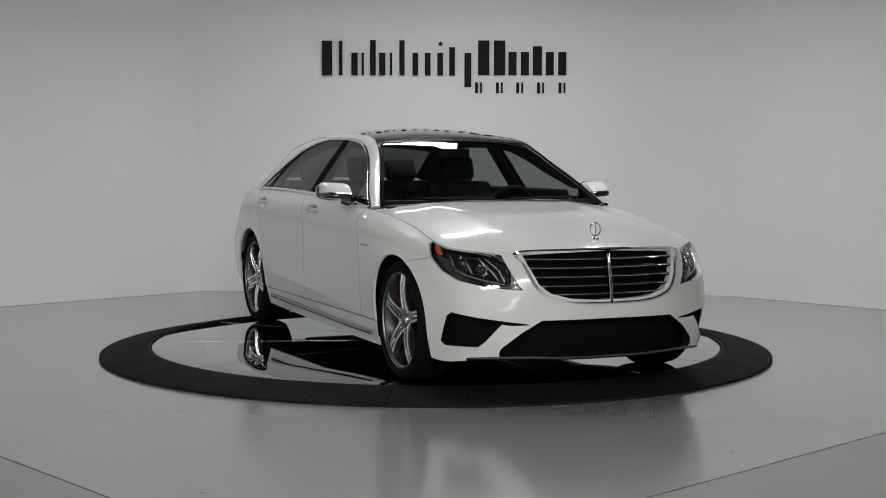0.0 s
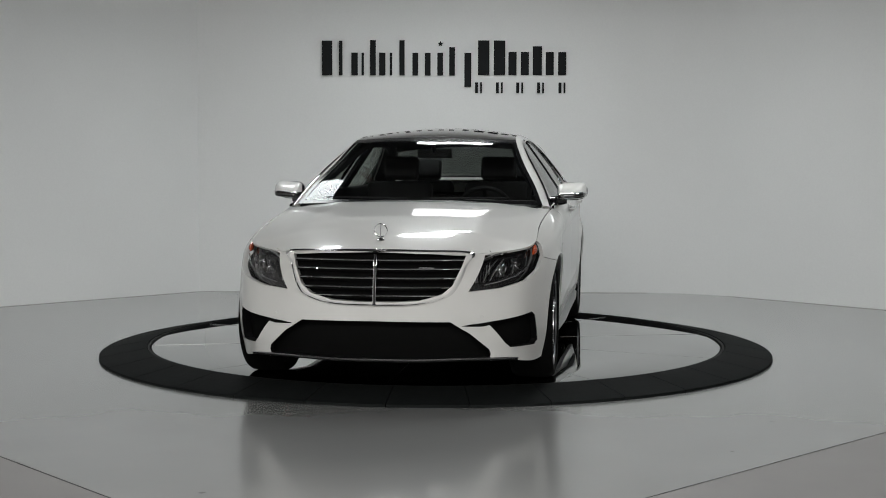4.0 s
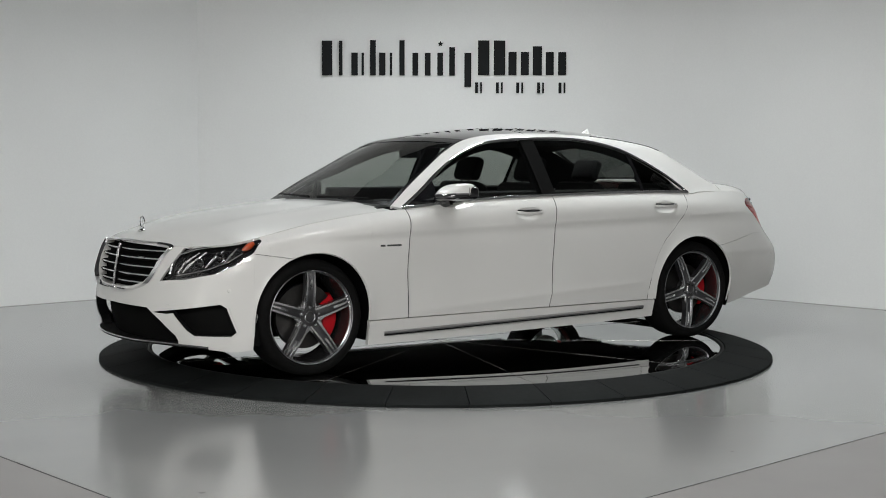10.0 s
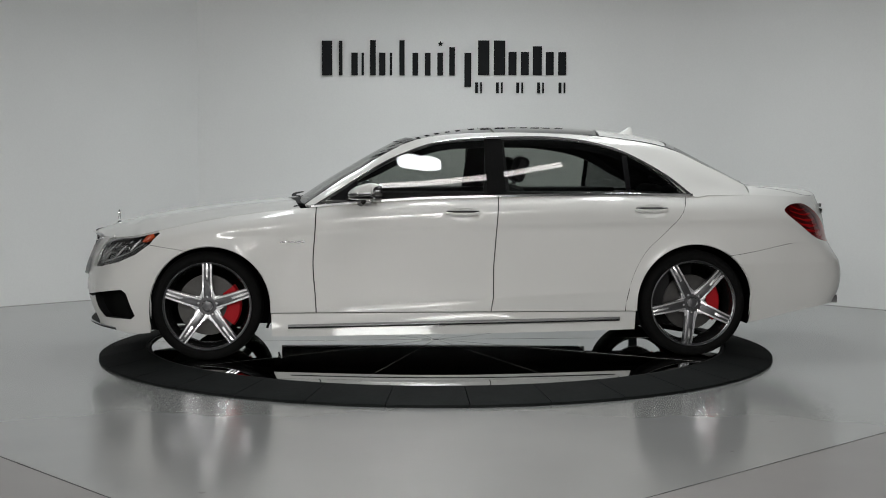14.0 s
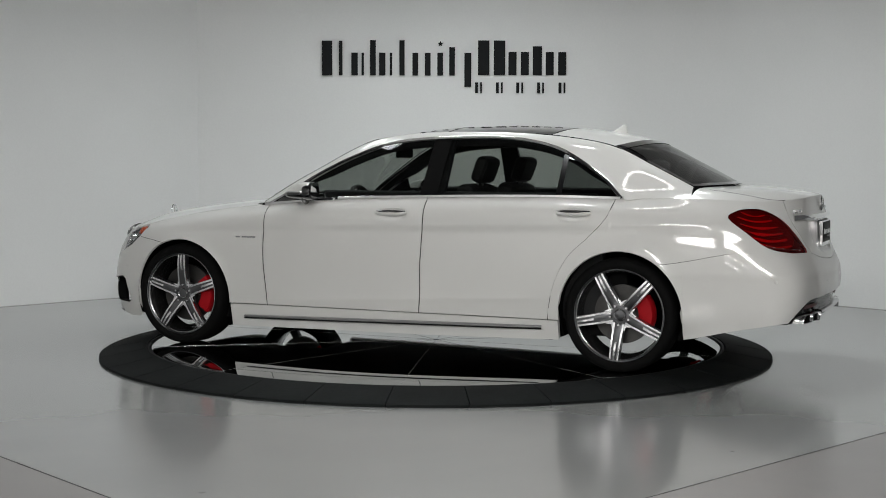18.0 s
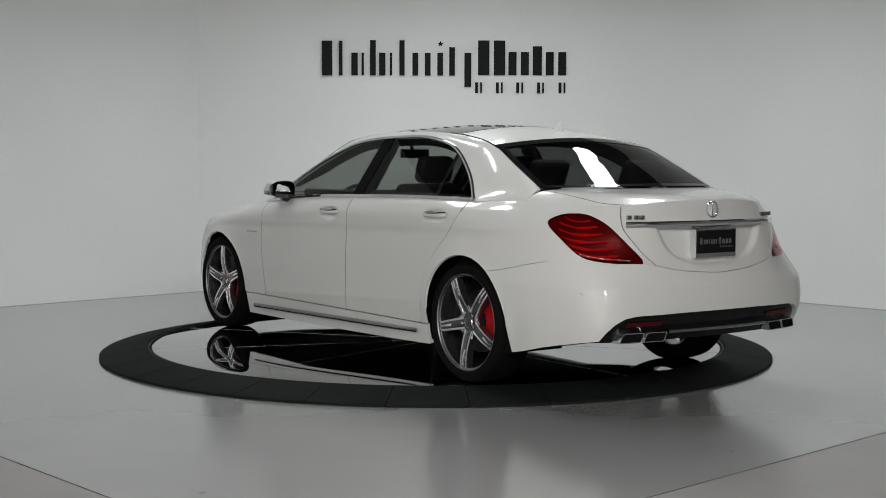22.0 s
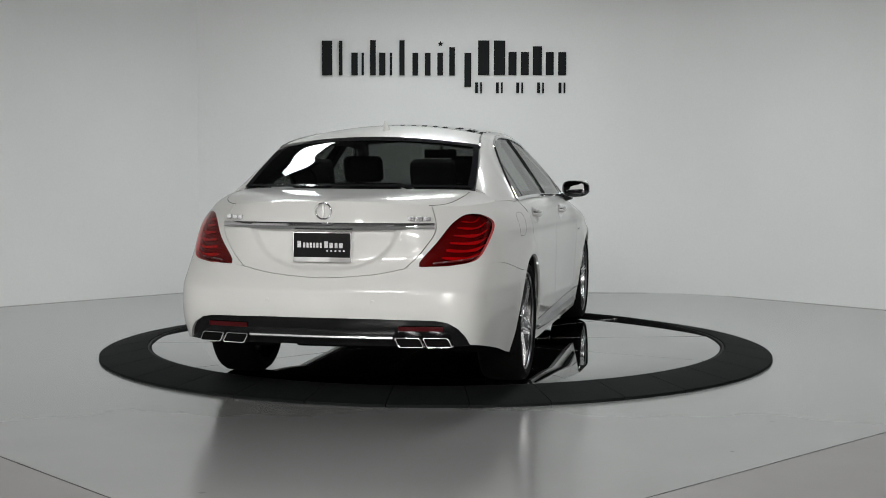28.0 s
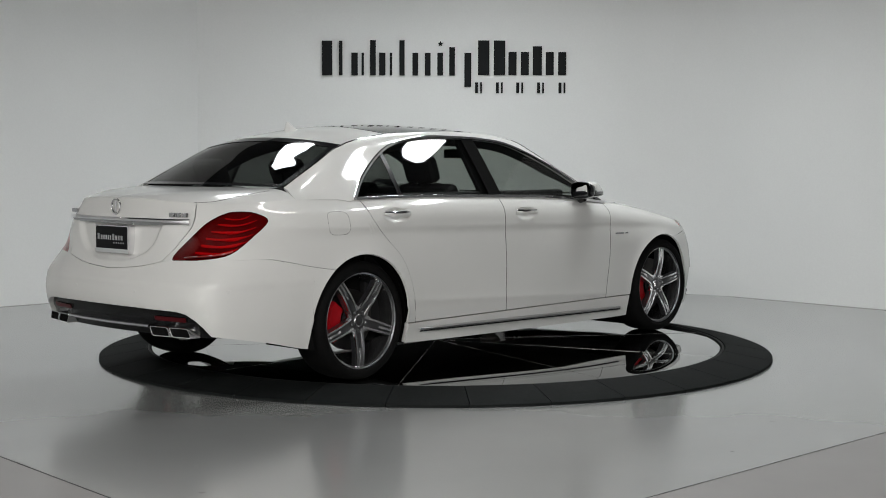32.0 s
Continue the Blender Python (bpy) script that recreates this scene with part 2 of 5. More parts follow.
def outward(bm, centre=(0, 0, 0.7)):
    """Turns the faces of a sheet away from a point."""
    bm.normal_update()
    c = Vector(centre)
    s = sum((f.calc_center_median() - c).normalized().dot(f.normal) * f.calc_area() for f in bm.faces)
    if s < 0:
        bmesh.ops.reverse_faces(bm, faces=bm.faces[:])
    bm.normal_update()
    return bm


def sheet(name, bm, mat, parent, label="", angle=40):
    """Links an open sheet, keeping its facing."""
    me = bpy.data.meshes.new(name)
    bm.to_mesh(me)
    bm.free()
    return finish(name, me, mat, parent, label, True, angle)


def mirrored(bm):
    out = bm.copy()
    for v in out.verts:
        v.co.y = -v.co.y
    bmesh.ops.reverse_faces(out, faces=out.faces[:])
    return out


# ---- the room ----
def build_room():
    L, Rr, Y = (-2.42, 4.09), (2.60, 4.03), 4.0
    H = 4.6
    th = 0.2
    # plan: centre wall, two slanted wings, sides and a far end behind the camera
    left_end, right_end = (-5.6, 1.06), (5.6, 0.90)

    def wall(name, a, b, label, mat=M_WALL):
        ax, ay = a
        bx, by = b
        n = Vector((by - ay, -(bx - ax), 0)).normalized()
        if n.dot(Vector((0, -2, 0)) - Vector((ax, ay, 0))) > 0:
            n = -n
        poly = [(ax, ay, 0), (bx, by, 0), (bx, by, H), (ax, ay, H)]
        ob = part(name, bm_prism(poly, (0, 0, 0), n * th), mat)
        tagged(ob, label, "wall", kind="structure")
        return ob

    wall("wall_west_wing", left_end, L, "white painted studio wall at an angle, smooth plaster")
    wall("wall_east_wing", (2.9, 3.72), right_end, "white painted studio wall at an angle, smooth plaster")
    wall("wall_west", (-5.6, -12.5), left_end, "white painted side wall of the studio")
    # unseen walls, greyed to cut the light they bounce onto wing and car
    wall("wall_east", right_end, (5.6, -12.5), "unseen side wall, grey to cut bounced light", M_END)
    wall("wall_south", (5.6, -12.5), (-5.6, -12.5), "unseen far wall, grey to cut bounced light", M_END)
    # centre wall, running into the east wing in a soft curve
    pts = [L, (2.15, 4.035)]
    for i in range(1, 10):
        t = i / 10
        a, b, c = Vector((2.15, 4.035)), Vector((2.60, 4.03)), Vector((2.9, 3.72))
        q = a * (1 - t) ** 2 + b * 2 * t * (1 - t) + c * t * t
        pts.append((q.x, q.y))
    pts.append((2.9, 3.72))
    P = [[(x, y, 0), (x, y, H)] for x, y in pts]
    bm = bm_grid(P)
    bm_grid([[(x + 0.1, y + th, 0), (x + 0.1, y + th, H)] for x, y in pts], bm)
    ob = part("wall_north", bm, M_WALL)
    tagged(ob, "white painted studio wall with a softly rounded corner", "wall", kind="structure")

    plan = [(-5.6, -12.5), (5.6, -12.5), right_end, (2.9, 3.9), (2.60, 4.1), (-2.42, 4.2), left_end]
    inner = [(-.32, -5.389), (5.6, .161), right_end, (2.9, 3.9), (2.60, 4.1), (-2.42, 4.2), left_end, (-5.6, .42)]
    outer = [(-5.6, .42), (-5.6, -12.5), (5.6, -12.5), (5.6, .161), (-.32, -5.389)]
    ob = part("floor", bm_prism([(x, y, 0) for x, y in inner], (0, 0, -0.15), (0, 0, 0)), M_FLOOR, smooth=False)
    tagged(ob, "polished light grey epoxy floor with soft reflections", "floor", kind="structure")
    ob = part("floor_outer", bm_prism([(x, y, 0) for x, y in outer], (0, 0, -0.15), (0, 0, 0)), M_FLOOR2, smooth=False)
    tagged(ob, "duller warm grey floor beyond the saw cut", "floor", kind="structure")
    # thin grey strip where the walls meet the floor
    for a, b_ in ((left_end, L), (L, (2.15, 4.035)), ((2.9, 3.72), right_end)):
        a, b_ = Vector((*a, 0)), Vector((*b_, 0))
        n = (b_ - a).cross(Vector((0, 0, 1))).normalized()
        if n.y > 0:
            n = -n
        ob = part("wall_foot_strip", bm_prism([a, b_, b_ + n * .006, a + n * .006], (0, 0, 0.0), (0, 0, .004)), M_FOOTSTRIP, smooth=False)
        tagged(ob, "thin pale strip along the foot of the wall", "joint", kind="structure")
    # specks and scuffs on the floor
    for x, y, r, q in ((-1.37, -2.46, .010, .6), (1.38, -3.43, .008, .5), (-.95, -4.22, .012, .8), (2.52, 3.86, .030, .25), (2.30, 1.2, .016, .4), (1.75, -2.72, .018, .3), (-2.25, -3.2, .009, .7), (2.75, 2.0, .014, .35), (2.05, -1.05, .012, .4), (-3.2, 1.2, .014, .4)):
        ring = [(x + r * math.cos(t) * (1 + .3 * math.sin(3 * t)), y + r * q * math.sin(t), 0) for t in np.linspace(0, 2 * math.pi, 12, endpoint=False)]
        ob = part("floor_mark", bm_prism(ring, (0, 0, 0), (0, 0, .001)), M_DIRT, smooth=False)
        tagged(ob, "small dark speck on the floor", "mark", kind="structure")
    ob = part("ceiling", bm_prism([(x, y, H) for x, y in plan], (0, 0, 0), (0, 0, 0.15)), M_CEIL, smooth=False)
    tagged(ob, "dark studio ceiling", "ceiling", kind="structure")
    # saw cuts in the floor
    for a, b in (((-4.9, -0.35), (-1.0, -4.64)), ((0.5, -4.62), (5.3, -0.12))):
        a, b = Vector((*a, 0)), Vector((*b, 0))
        n = (b - a).cross(Vector((0, 0, 1))).normalized() * 0.004
        ob = part("floor_joint", bm_prism([a - n, b - n, b + n, a + n], (0, 0, 0.0), (0, 0, 0.0006)), M_GAP, smooth=False)
        tagged(ob, "thin dark saw cut in the floor", "joint", kind="structure")


def light_box(name, poly, z, label, mat=None):
    """A flat diffuser in a shallow dark tray, hung from the ceiling."""
    root = new(name)
    tagged(root, label, "lamp")
    cx = sum(p[0] for p in poly) / len(poly)
    cy = sum(p[1] for p in poly) / len(poly)
    root.location = (cx, cy, z)
    loc = [(x - cx, y - cy, 0) for x, y in poly]
    bm = bmesh.new()
    bm.faces.new([bm.verts.new(p) for p in loc])
    if bm.faces[:][0].normal.z > 0:
        bmesh.ops.reverse_faces(bm, faces=bm.faces[:])
    me = bpy.data.meshes.new("diffuser")
    bm.to_mesh(me)
    bm.free()
    finish("diffuser", me, mat or M_PANEL, root, "glowing white diffuser", smooth=False)
    big = [(x * 1.03, y * 1.03, 0) for x, y, _ in loc]
    part("tray", bm_prism(big, (0, 0, 0.006), (0, 0, 0.12)), M_BLACK, root, smooth=False)
    for x, y, _ in loc[::2]:
        part("hanger", bm_tube([(x * 0.9, y * 0.9, 0.1), (x * 0.9, y * 0.9, 4.6 - z)], 0.01), M_SATIN, root)
    return root


build_room()
PANEL_Z = 3.4
for px, py, turn, k, deep in ((0.1, 1.45, 0, 0.98, 0.82), (-1.52, 0.52, 70, 0.82, 1.0), (1.82, 0.28, -70, 0.68, 1.0), (1.58, -0.70, -100, 0.62, 1.0), (0.06, -1.52, 0, 0.40, 1.0), (-1.48, -0.50, 100, 0.52, 1.0)):
    c_, s_ = math.cos(radians(turn)), math.sin(radians(turn))
    octo = [(-.46, -.16), (-.32, -.29), (.32, -.29), (.46, -.16), (.46, .16), (.32, .29), (-.32, .29), (-.46, .16)]
    tagged(light_box("light_box", [(px + k * (x * c_ - y * deep * s_), py + k * (x * s_ + y * deep * c_)) for x, y in octo], PANEL_Z, "eight-sided white light box hung over the turntable", M_PANEL_DIM if px < -1 else M_PANEL), group="light boxes over the turntable")
# two unseen fill boxes behind the camera, added to light walls, floor and car
for sx in (-2.4, 1.4):
    light_box("light_box", [(sx - 1.2, -12.0), (sx + 1.2, -12.0), (sx + 1.2, -10.2), (sx - 1.2, -10.2)], 4.2, "unseen wide fill box added behind the camera", M_FILL)


def tube_lamp(x, z):
    root = new("tube_lamp")
    tagged(root, "long fluorescent tube lamp on the far wall", "lamp", group="tube lamps on the far wall")
    root.location = (x, -12.44, z)
    part("tube", bm_tube([(-1.1, 0.06, 0), (1.1, 0.06, 0)], 0.045, 10), M_TUBE, root, "glowing white tube")
    part("batten", bm_box(-1.15, 1.15, -0.05, 0.0, -0.05, 0.05, 0.01), M_BLACK, root)


for z in (1.75, 2.5, 3.25):
    tube_lamp(0.9, z)


def strip_lamp(x, y, z, half, turn):
    """A slim ceiling batten with one long tube under it."""
    root = new("strip_lamp")
    tagged(root, "slim white strip lamp under the dark ceiling", "lamp", group="strip lamps under the ceiling")
    root.location = (x, y, z)
    root.rotation_euler.z = radians(turn)
    part("tube", bm_tube([(-half, 0, -0.02), (half, 0, -0.02)], 0.05, 12), M_TUBE, root, "glowing white tube")
    part("batten", bm_box(-half - .03, half + .03, -0.07, 0.07, 0.03, 0.10, 0.01), M_BLACK, root)
    for k in (-.7, .7):
        part("hanger", bm_tube([(half * k, 0, 0.09), (half * k, 0, 4.6 - z)], 0.008), M_SATIN, root)


strip_lamp(0.62, -2.13, 4.38, 0.95, 23)


# ---- the sign on the wall: plain bars in place of its lettering ----
def build_sign():
    root = new("wall_sign")
    tagged(root, "black wall sign in thin and heavy raised strokes", "sign")
    root.location = (0, 4.05, 0)

    def place(px, py):
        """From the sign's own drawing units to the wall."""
        return ((px - 784) * SX + SX0, (441 - py) * SZ + SZ0)
    SX, SX0, SZ, SZ0 = 0.005692, 0.0624, 0.005660, 0.4606

    def stroke(x0, y0, x1, y1, lean=0.0):
        a, b = place(x0, y0), place(x1, y1)
        poly = [(a[0] + lean, 0, a[1]), (b[0] + lean, 0, a[1]), (b[0], 0, b[1]), (a[0], 0, b[1])]
        part("stroke", bm_prism(poly, (0, -0.02, 0), (0, 0, 0)), M_SIGN, root, smooth=False)
    # thin group: a tall first bar, then narrow uprights
    stroke(570, 73, 588, 134)
    stroke(600, 73, 606, 134)
    for x0, x1, top, foot in ((622, 633, 94, 134), (640, 644, 94, 134), (655, 665, 72, 134), (671, 682, 94, 134), (690, 694, 94, 134), (707, 716, 72, 134), (730, 740, 94, 134),
                              (752, 762, 94, 134), (774, 784, 94, 134), (795, 805, 84, 134), (822, 834, 94, 154)):
        stroke(x0, top, x1, foot)
    # heavy group
    for x0, x1, top in ((846, 866, 72), (874, 894, 72), (900, 914, 92), (922, 936, 92), (943, 959, 82), (966, 980, 92), (988, 1002, 92)):
        stroke(x0, top, x1, 133)
    # small spaced group below
    for x in (841, 878, 914, 951, 989):
        stroke(x, 146, x + 5, 165)
        stroke(x + 9, 146, x + 12, 165)
    cx, cz = place(779.5, 78)
    star = [(cx + r * math.sin(k * math.pi / 5), 0, cz + r * math.cos(k * math.pi / 5)) for k, r in enumerate([0.032, 0.013] * 5)]
    part("star", bm_prism(star, (0, -0.02, 0), (0, 0, 0)), M_SIGN, root, smooth=False)


build_sign()


# ---- the turntable ----
def build_turntable():
    ring = new("turntable_ring")
    tagged(ring, "flat black rubber ramp ring round the turntable", "turntable")
    n = 32
    gap = radians(0.07)
    prof = [(2.352, 0.0), (2.350, 0.016), (2.335, 0.022), (2.06, 0.069), (2.035, 0.069), (2.03, 0.02)]
    bm = bmesh.new()
    P = []
    st = 10
    for i in range(st + 1):
        a = gap + (2 * math.pi / n - 2 * gap) * i / st
        P.append([(r * math.cos(a), r * math.sin(a), z) for r, z in prof] )
    bm_grid(P, bm)
    for row in (P[0], P[-1]):
        bm.faces.new([bm.verts.new(p) for p in row])
    first = part("segment", bm, M_RUBBER, ring, angle=25)
    for k in range(1, n):
        ob = new("segment", first.data)
        ob.parent = ring
        ob.rotation_euler.z = k * 2 * math.pi / n
    ring.rotation_euler.z = radians(-90 + 4.5)
    part("inner_rim", bm_lathe([(2.03, 0.05), (2.028, 0.064), (2.012, 0.066), (2.010, 0.03)], 160, "z"), M_BLACK, ring)
    disc = new("turntable_disc")
    tagged(disc, "round mirror-polished turning disc under the car", "turntable")
    disc.location = (0, 0, ZD)
    part("hub_plate", bm_lathe([(0.0, -0.006), (1.998, -0.006), (2.004, -0.012), (2.004, -0.05), (0.0, -0.05)], 160, "z"), M_GAP, disc)
    bm = bmesh.new()
    g = 0.0022
    P = []
    for i in range(21):
        a = radians(36 * i / 20)
        off = g if i == 0 else (-g if i == 20 else 0)
        row = []
        for r in (0.02, 0.5, 1.0, 1.5, 1.985, 1.999):
            z = 0.0 if r < 1.99 else -0.004
            row.append((r * math.cos(a) - off * math.sin(a), r * math.sin(a) + off * math.cos(a), z))
        row.append((row[-1][0], row[-1][1], -0.03))
        P.append(row)
    bm_grid(P, bm)
    for row in (P[0], P[-1]):
        bm_grid([[(x, y, z) for x, y, z in row[:-1]], [(x, y, -0.03) for x, y, z in row[:-1]]], bm)
    first = part("sector", bm, M_DISC, disc, angle=25)
    for k in range(1, 10):
        ob = new("sector", first.data)
        ob.parent = disc
        ob.rotation_euler.z = radians(36 * k)
    seam = part("seam", bm_box(.03, 1.992, -.0022, .0022, -.002, .0007), M_STRIP, disc, "bright metal seam", smooth=False)
    for k in range(1, 10):
        ob = new("seam", seam.data)
        ob.parent = disc
        ob.rotation_euler.z = radians(36 * k)
    return disc


disc = build_turntable()


# ---- the car ----
# Body lines, from the front's middle round one side to the rear's middle; x forward, y to the car's left, z up from the disc.
KX = [1.95, 1.57, 1.2, 0.88, 0.3, -0.28, -0.8, -1.2, -1.58, -1.97, -2.25]


def line(front, side_y, side_z, rear):
    f = [tuple(p) for p in front]
    s = [(x, y, z) for x, y, z in zip(KX, side_y, side_z)]
    return np.array(f + s + [tuple(p) for p in rear])


LEVELS = [
    line([(2.43, 0, .195), (2.41, .25, .195), (2.35, .5, .20), (2.22, .72, .19)],
         [.86, .87, .88, .88, .88, .88, .89, .89, .88, .87, .85],
         [.155, .15, .15, .15, .155, .16, .17, .18, .19, .22, .28],
         [(-2.56, .77, .335), (-2.65, .5, .34), (-2.68, .25, .335), (-2.69, 0, .33)]),
    line([(2.465, 0, .33), (2.445, .26, .33), (2.375, .52, .33), (2.24, .755, .33)],
         [.885, .918, .905, .90, .90, .905, .91, .915, .92, .905, .875],
         [.32, .32, .30, .30, .30, .30, .30, .30, .32, .36, .40],
         [(-2.59, .785, .43), (-2.685, .5, .43), (-2.71, .25, .43), (-2.72, 0, .43)]),
    line([(2.46, 0, .50), (2.44, .26, .50), (2.37, .52, .50), (2.225, .765, .52)],
         [.89, .945, .932, .922, .92, .92, .927, .938, .948, .93, .89],
         [.56, .58, .58, .58, .58, .58, .58, .58, .58, .58, .58],
         [(-2.585, .79, .60), (-2.685, .52, .60), (-2.715, .26, .60), (-2.725, 0, .60)]),
    line([(2.435, 0, .68), (2.415, .26, .68), (2.335, .52, .675), (2.17, .755, .69)],
         [.88, .932, .933, .928, .922, .92, .922, .927, .93, .905, .865],
         [.71, .77, .79, .80, .81, .82, .83, .84, .84, .83, .80],
         [(-2.46, .765, .79), (-2.61, .53, .77), (-2.65, .27, .77), (-2.66, 0, .77)]),
    line([(2.42, 0, .75), (2.395, .26, .745), (2.305, .52, .735), (2.135, .74, .75)],
         [.86, .895, .903, .906, .903, .902, .902, .90, .892, .865, .815],
         [.775, .855, .91, .945, .985, 1.005, 1.015, 1.015, 1.005, .985, .955],
         [(-2.43, .715, .93), (-2.585, .50, .93), (-2.632, .26, .93), (-2.642, 0, .93)]),
    line([(2.405, 0, .80), (2.38, .26, .795), (2.28, .52, .778), (2.09, .725, .79)],
         [.825, .825, .84, .857, .865, .865, .86, .855, .84, .80, .735],
         [.82, .90, .955, .985, 1.03, 1.048, 1.058, 1.06, 1.055, 1.06, 1.05],
         [(-2.41, .63, 1.045), (-2.545, .45, 1.055), (-2.60, .25, 1.068), (-2.615, 0, 1.072)]),
]
NJ = 4 + len(KX) + 4
UU = np.arange(NJ, dtype=float)


def level(k, u):
    """Point on body line k at u; the middle is met squarely, being mirrored there."""
    L = LEVELS[k]
    ext = np.vstack([L[1] * (1, -1, 1), L, L[-2] * (1, -1, 1)])
    return catmull(np.arange(-1, NJ + 1, dtype=float), ext, np.asarray(u, float))


TABLE_STEP = .002
TABLE = np.stack([level(k, np.arange(0, NJ - 1 + TABLE_STEP * 2, TABLE_STEP)) for k in range(len(LEVELS))], axis=1)


def column(u):
    """Points on all the body lines at u, read from a fine table."""
    k = min(max(u, 0.0), NJ - 1.0) / TABLE_STEP
    i = int(k)
    return TABLE[i] + (TABLE[i + 1] - TABLE[i]) * (k - i)


STATION_U = np.linspace(4, 4 + len(KX) - 1, 4001)
STATION_X = level(2, STATION_U)[:, 0]


def u_of(x):
    """Place along the body lines of a side station x."""
    return float(np.interp(-x, -STATION_X, STATION_U))


ARCH_F, ARCH_R, ARCH_RAD = (1.565, 0.352), (-1.588, 0.358), 0.385
COLUMNS, RANGES = {}, {}


def skin(u, z):
    """Point on the outer skin at u (negative: the other side) and height z."""
    s = -1 if u < 0 else 1
    key = round(abs(u), 6)
    if key not in COLUMNS:
        C = column(key)
        COLUMNS[key] = (C[:, 2].tolist(), C[:, :2].tolist(), np.gradient(C[:, :2], C[:, 2], axis=0).tolist())
    zs, q, m = COLUMNS[key]
    k = 0
    while k < len(zs) - 2 and z >= zs[k + 1]:
        k += 1
    h = zs[k + 1] - zs[k]
    t = (z - zs[k]) / h
    a, b, c, d = 2 * t**3 - 3 * t**2 + 1, (t**3 - 2 * t**2 + t) * h, -2 * t**3 + 3 * t**2, (t**3 - t**2) * h
    xy = [a * q[k][i] + b * m[k][i] + c * q[k + 1][i] + d * m[k + 1][i] for i in (0, 1)]
    # two pressed lines along the flank: one at the shoulder, one low on the doors
    fade = max(0.0, min(1.0, (key - 5.0) / 1.2)) * max(0.0, min(1.0, (13.8 - key) / 1.2))
    if fade:
        x = xy[0]
        shoulder = .835 + .022 * (1.2 - x)
        low = .335 + .05 * (.9 - x)
        doors = max(0.0, min(1.0, (1.0 - x) / .3)) * max(0.0, min(1.0, (x + 1.2) / .3))
        xy[1] += fade * (.0055 * math.exp(-abs(z - shoulder) / .028) + .006 * doors * math.exp(-abs(z - low) / .03))
    # flares round the wheel arches
    if 3.6 < key < 13.6:
        for cx, cz in (ARCH_F, ARCH_R):
            r = math.hypot(xy[0] - cx, z - cz)
            if r < .60:
                xy[1] += .011 * math.exp(-max(0.0, r - ARCH_RAD) / .034)
    # ledge that runs round the rear bumper
    if key > 12.5:
        ledge = .0045 * min(1.0, (key - 12.5) / .7) * math.exp(-max(0.0, z - .607) / .05) * min(1.0, max(0.0, (.66 - abs(z - .607)) / .6)) * (1.0 if z > .607 else math.exp(-(.607 - z) / .012))
        side_way = max(0.0, min(1.0, (16.5 - key) / 2.5))
        xy[1] += ledge * side_way
        xy[0] -= ledge * (1 - side_way * .6)
    return np.array([xy[0], xy[1] * s, z])


def z_range(u):
    key = round(abs(u), 6)
    if key not in RANGES:
        C = column(key)
        RANGES[key] = float(C[0, 2]), float(C[-1, 2])
    return RANGES[key]


def arch(x):
    """Lower edge of the side at station x: the wheel arch, or -1."""
    for cx, cz in (ARCH_F, ARCH_R):
        d = abs(x - cx)
        if d < ARCH_RAD:
            return cz + math.sqrt(ARCH_RAD ** 2 - d * d)
    return -1.0


def skin_sheet(us, lows, tops, rows=14, bm=None):
    """Sheet of skin over the columns us, between the heights lows and tops."""
    P = [[skin(u, lo + (hi - lo) * j / (rows - 1)) for j in range(rows)] for u, lo, hi in zip(us, lows, tops)]
    return outward(bm_grid(P, bm))


def arch_columns(x0, x1, n):
    """Side stations from x0 down to x1, denser at the ends of the arches."""
    xs = set(np.linspace(x0, x1, n).round(5))
    for cx, _ in (ARCH_F, ARCH_R):
        for a in np.linspace(0, 180, 49):
            x = cx + ARCH_RAD * 0.99999 * math.cos(radians(a))
            if x1 <= x <= x0:
                xs.add(round(float(x), 5))
    return sorted(xs, reverse=True)


SEAM_R = [(.30, -1.128), (.36, -1.135), (.48, -1.16), (.60, -1.205), (.70, -1.265), (.83, -1.40), (.95, -1.505), (1.06, -1.54)]


def seam_r(z):
    return float(pchip([s[0] for s in SEAM_R], [s[1] for s in SEAM_R], min(max(z, .30), 1.06)))


def seam_z(x):
    return float(pchip([-s[1] for s in SEAM_R], [s[0] for s in SEAM_R], -x))


def seam_f(z):
    return 0.888 + 0.02 * math.exp(-((z - .62) / .2) ** 2) - 0.05 * max(0, z - .93)


def seam_b(z):
    return -0.258 - 0.035 * max(0, z - .6) / .45 + 0.015 * max(0, .4 - z) / .1


def tail_joint(u):
    """Height of the joint over the rear bumper."""
    return float(pchip([12.2, 12.64, 13.05, 13.63, 14.12, 15, 16.04, 16.40, 16.62, 16.93, 17.4, 18], [.655, .668, .691, .725, .744, .742, .738, .727, .714, .699, .686, .677], abs(u)))


def lid_joint(z):
    """Place along the body lines of the boot lid's side joint at height z."""
    return float(pchip([.70, .716, .727, .775, .83, .93, 1.06], [16.46, 16.42, 16.38, 16.18, 15.98, 15.66, 15.50], min(max(z, .70), 1.06)))


def tail_gap(u):
    """Half the open joint over the rear bumper; it closes below the lamp, where skin and bumper are one surface."""
    return float(np.interp(abs(u), [13.9, 14.1, 16.2, 16.42], [GB, .00015, .00015, GB]))


def nose_joint(x):
    return .702 + (x - 1.70) * .16


NOSE_U = 4.30
NOSE_X = float(level(2, NOSE_U)[0])
GB = 0.0014
G = 0.0036   # half a joint


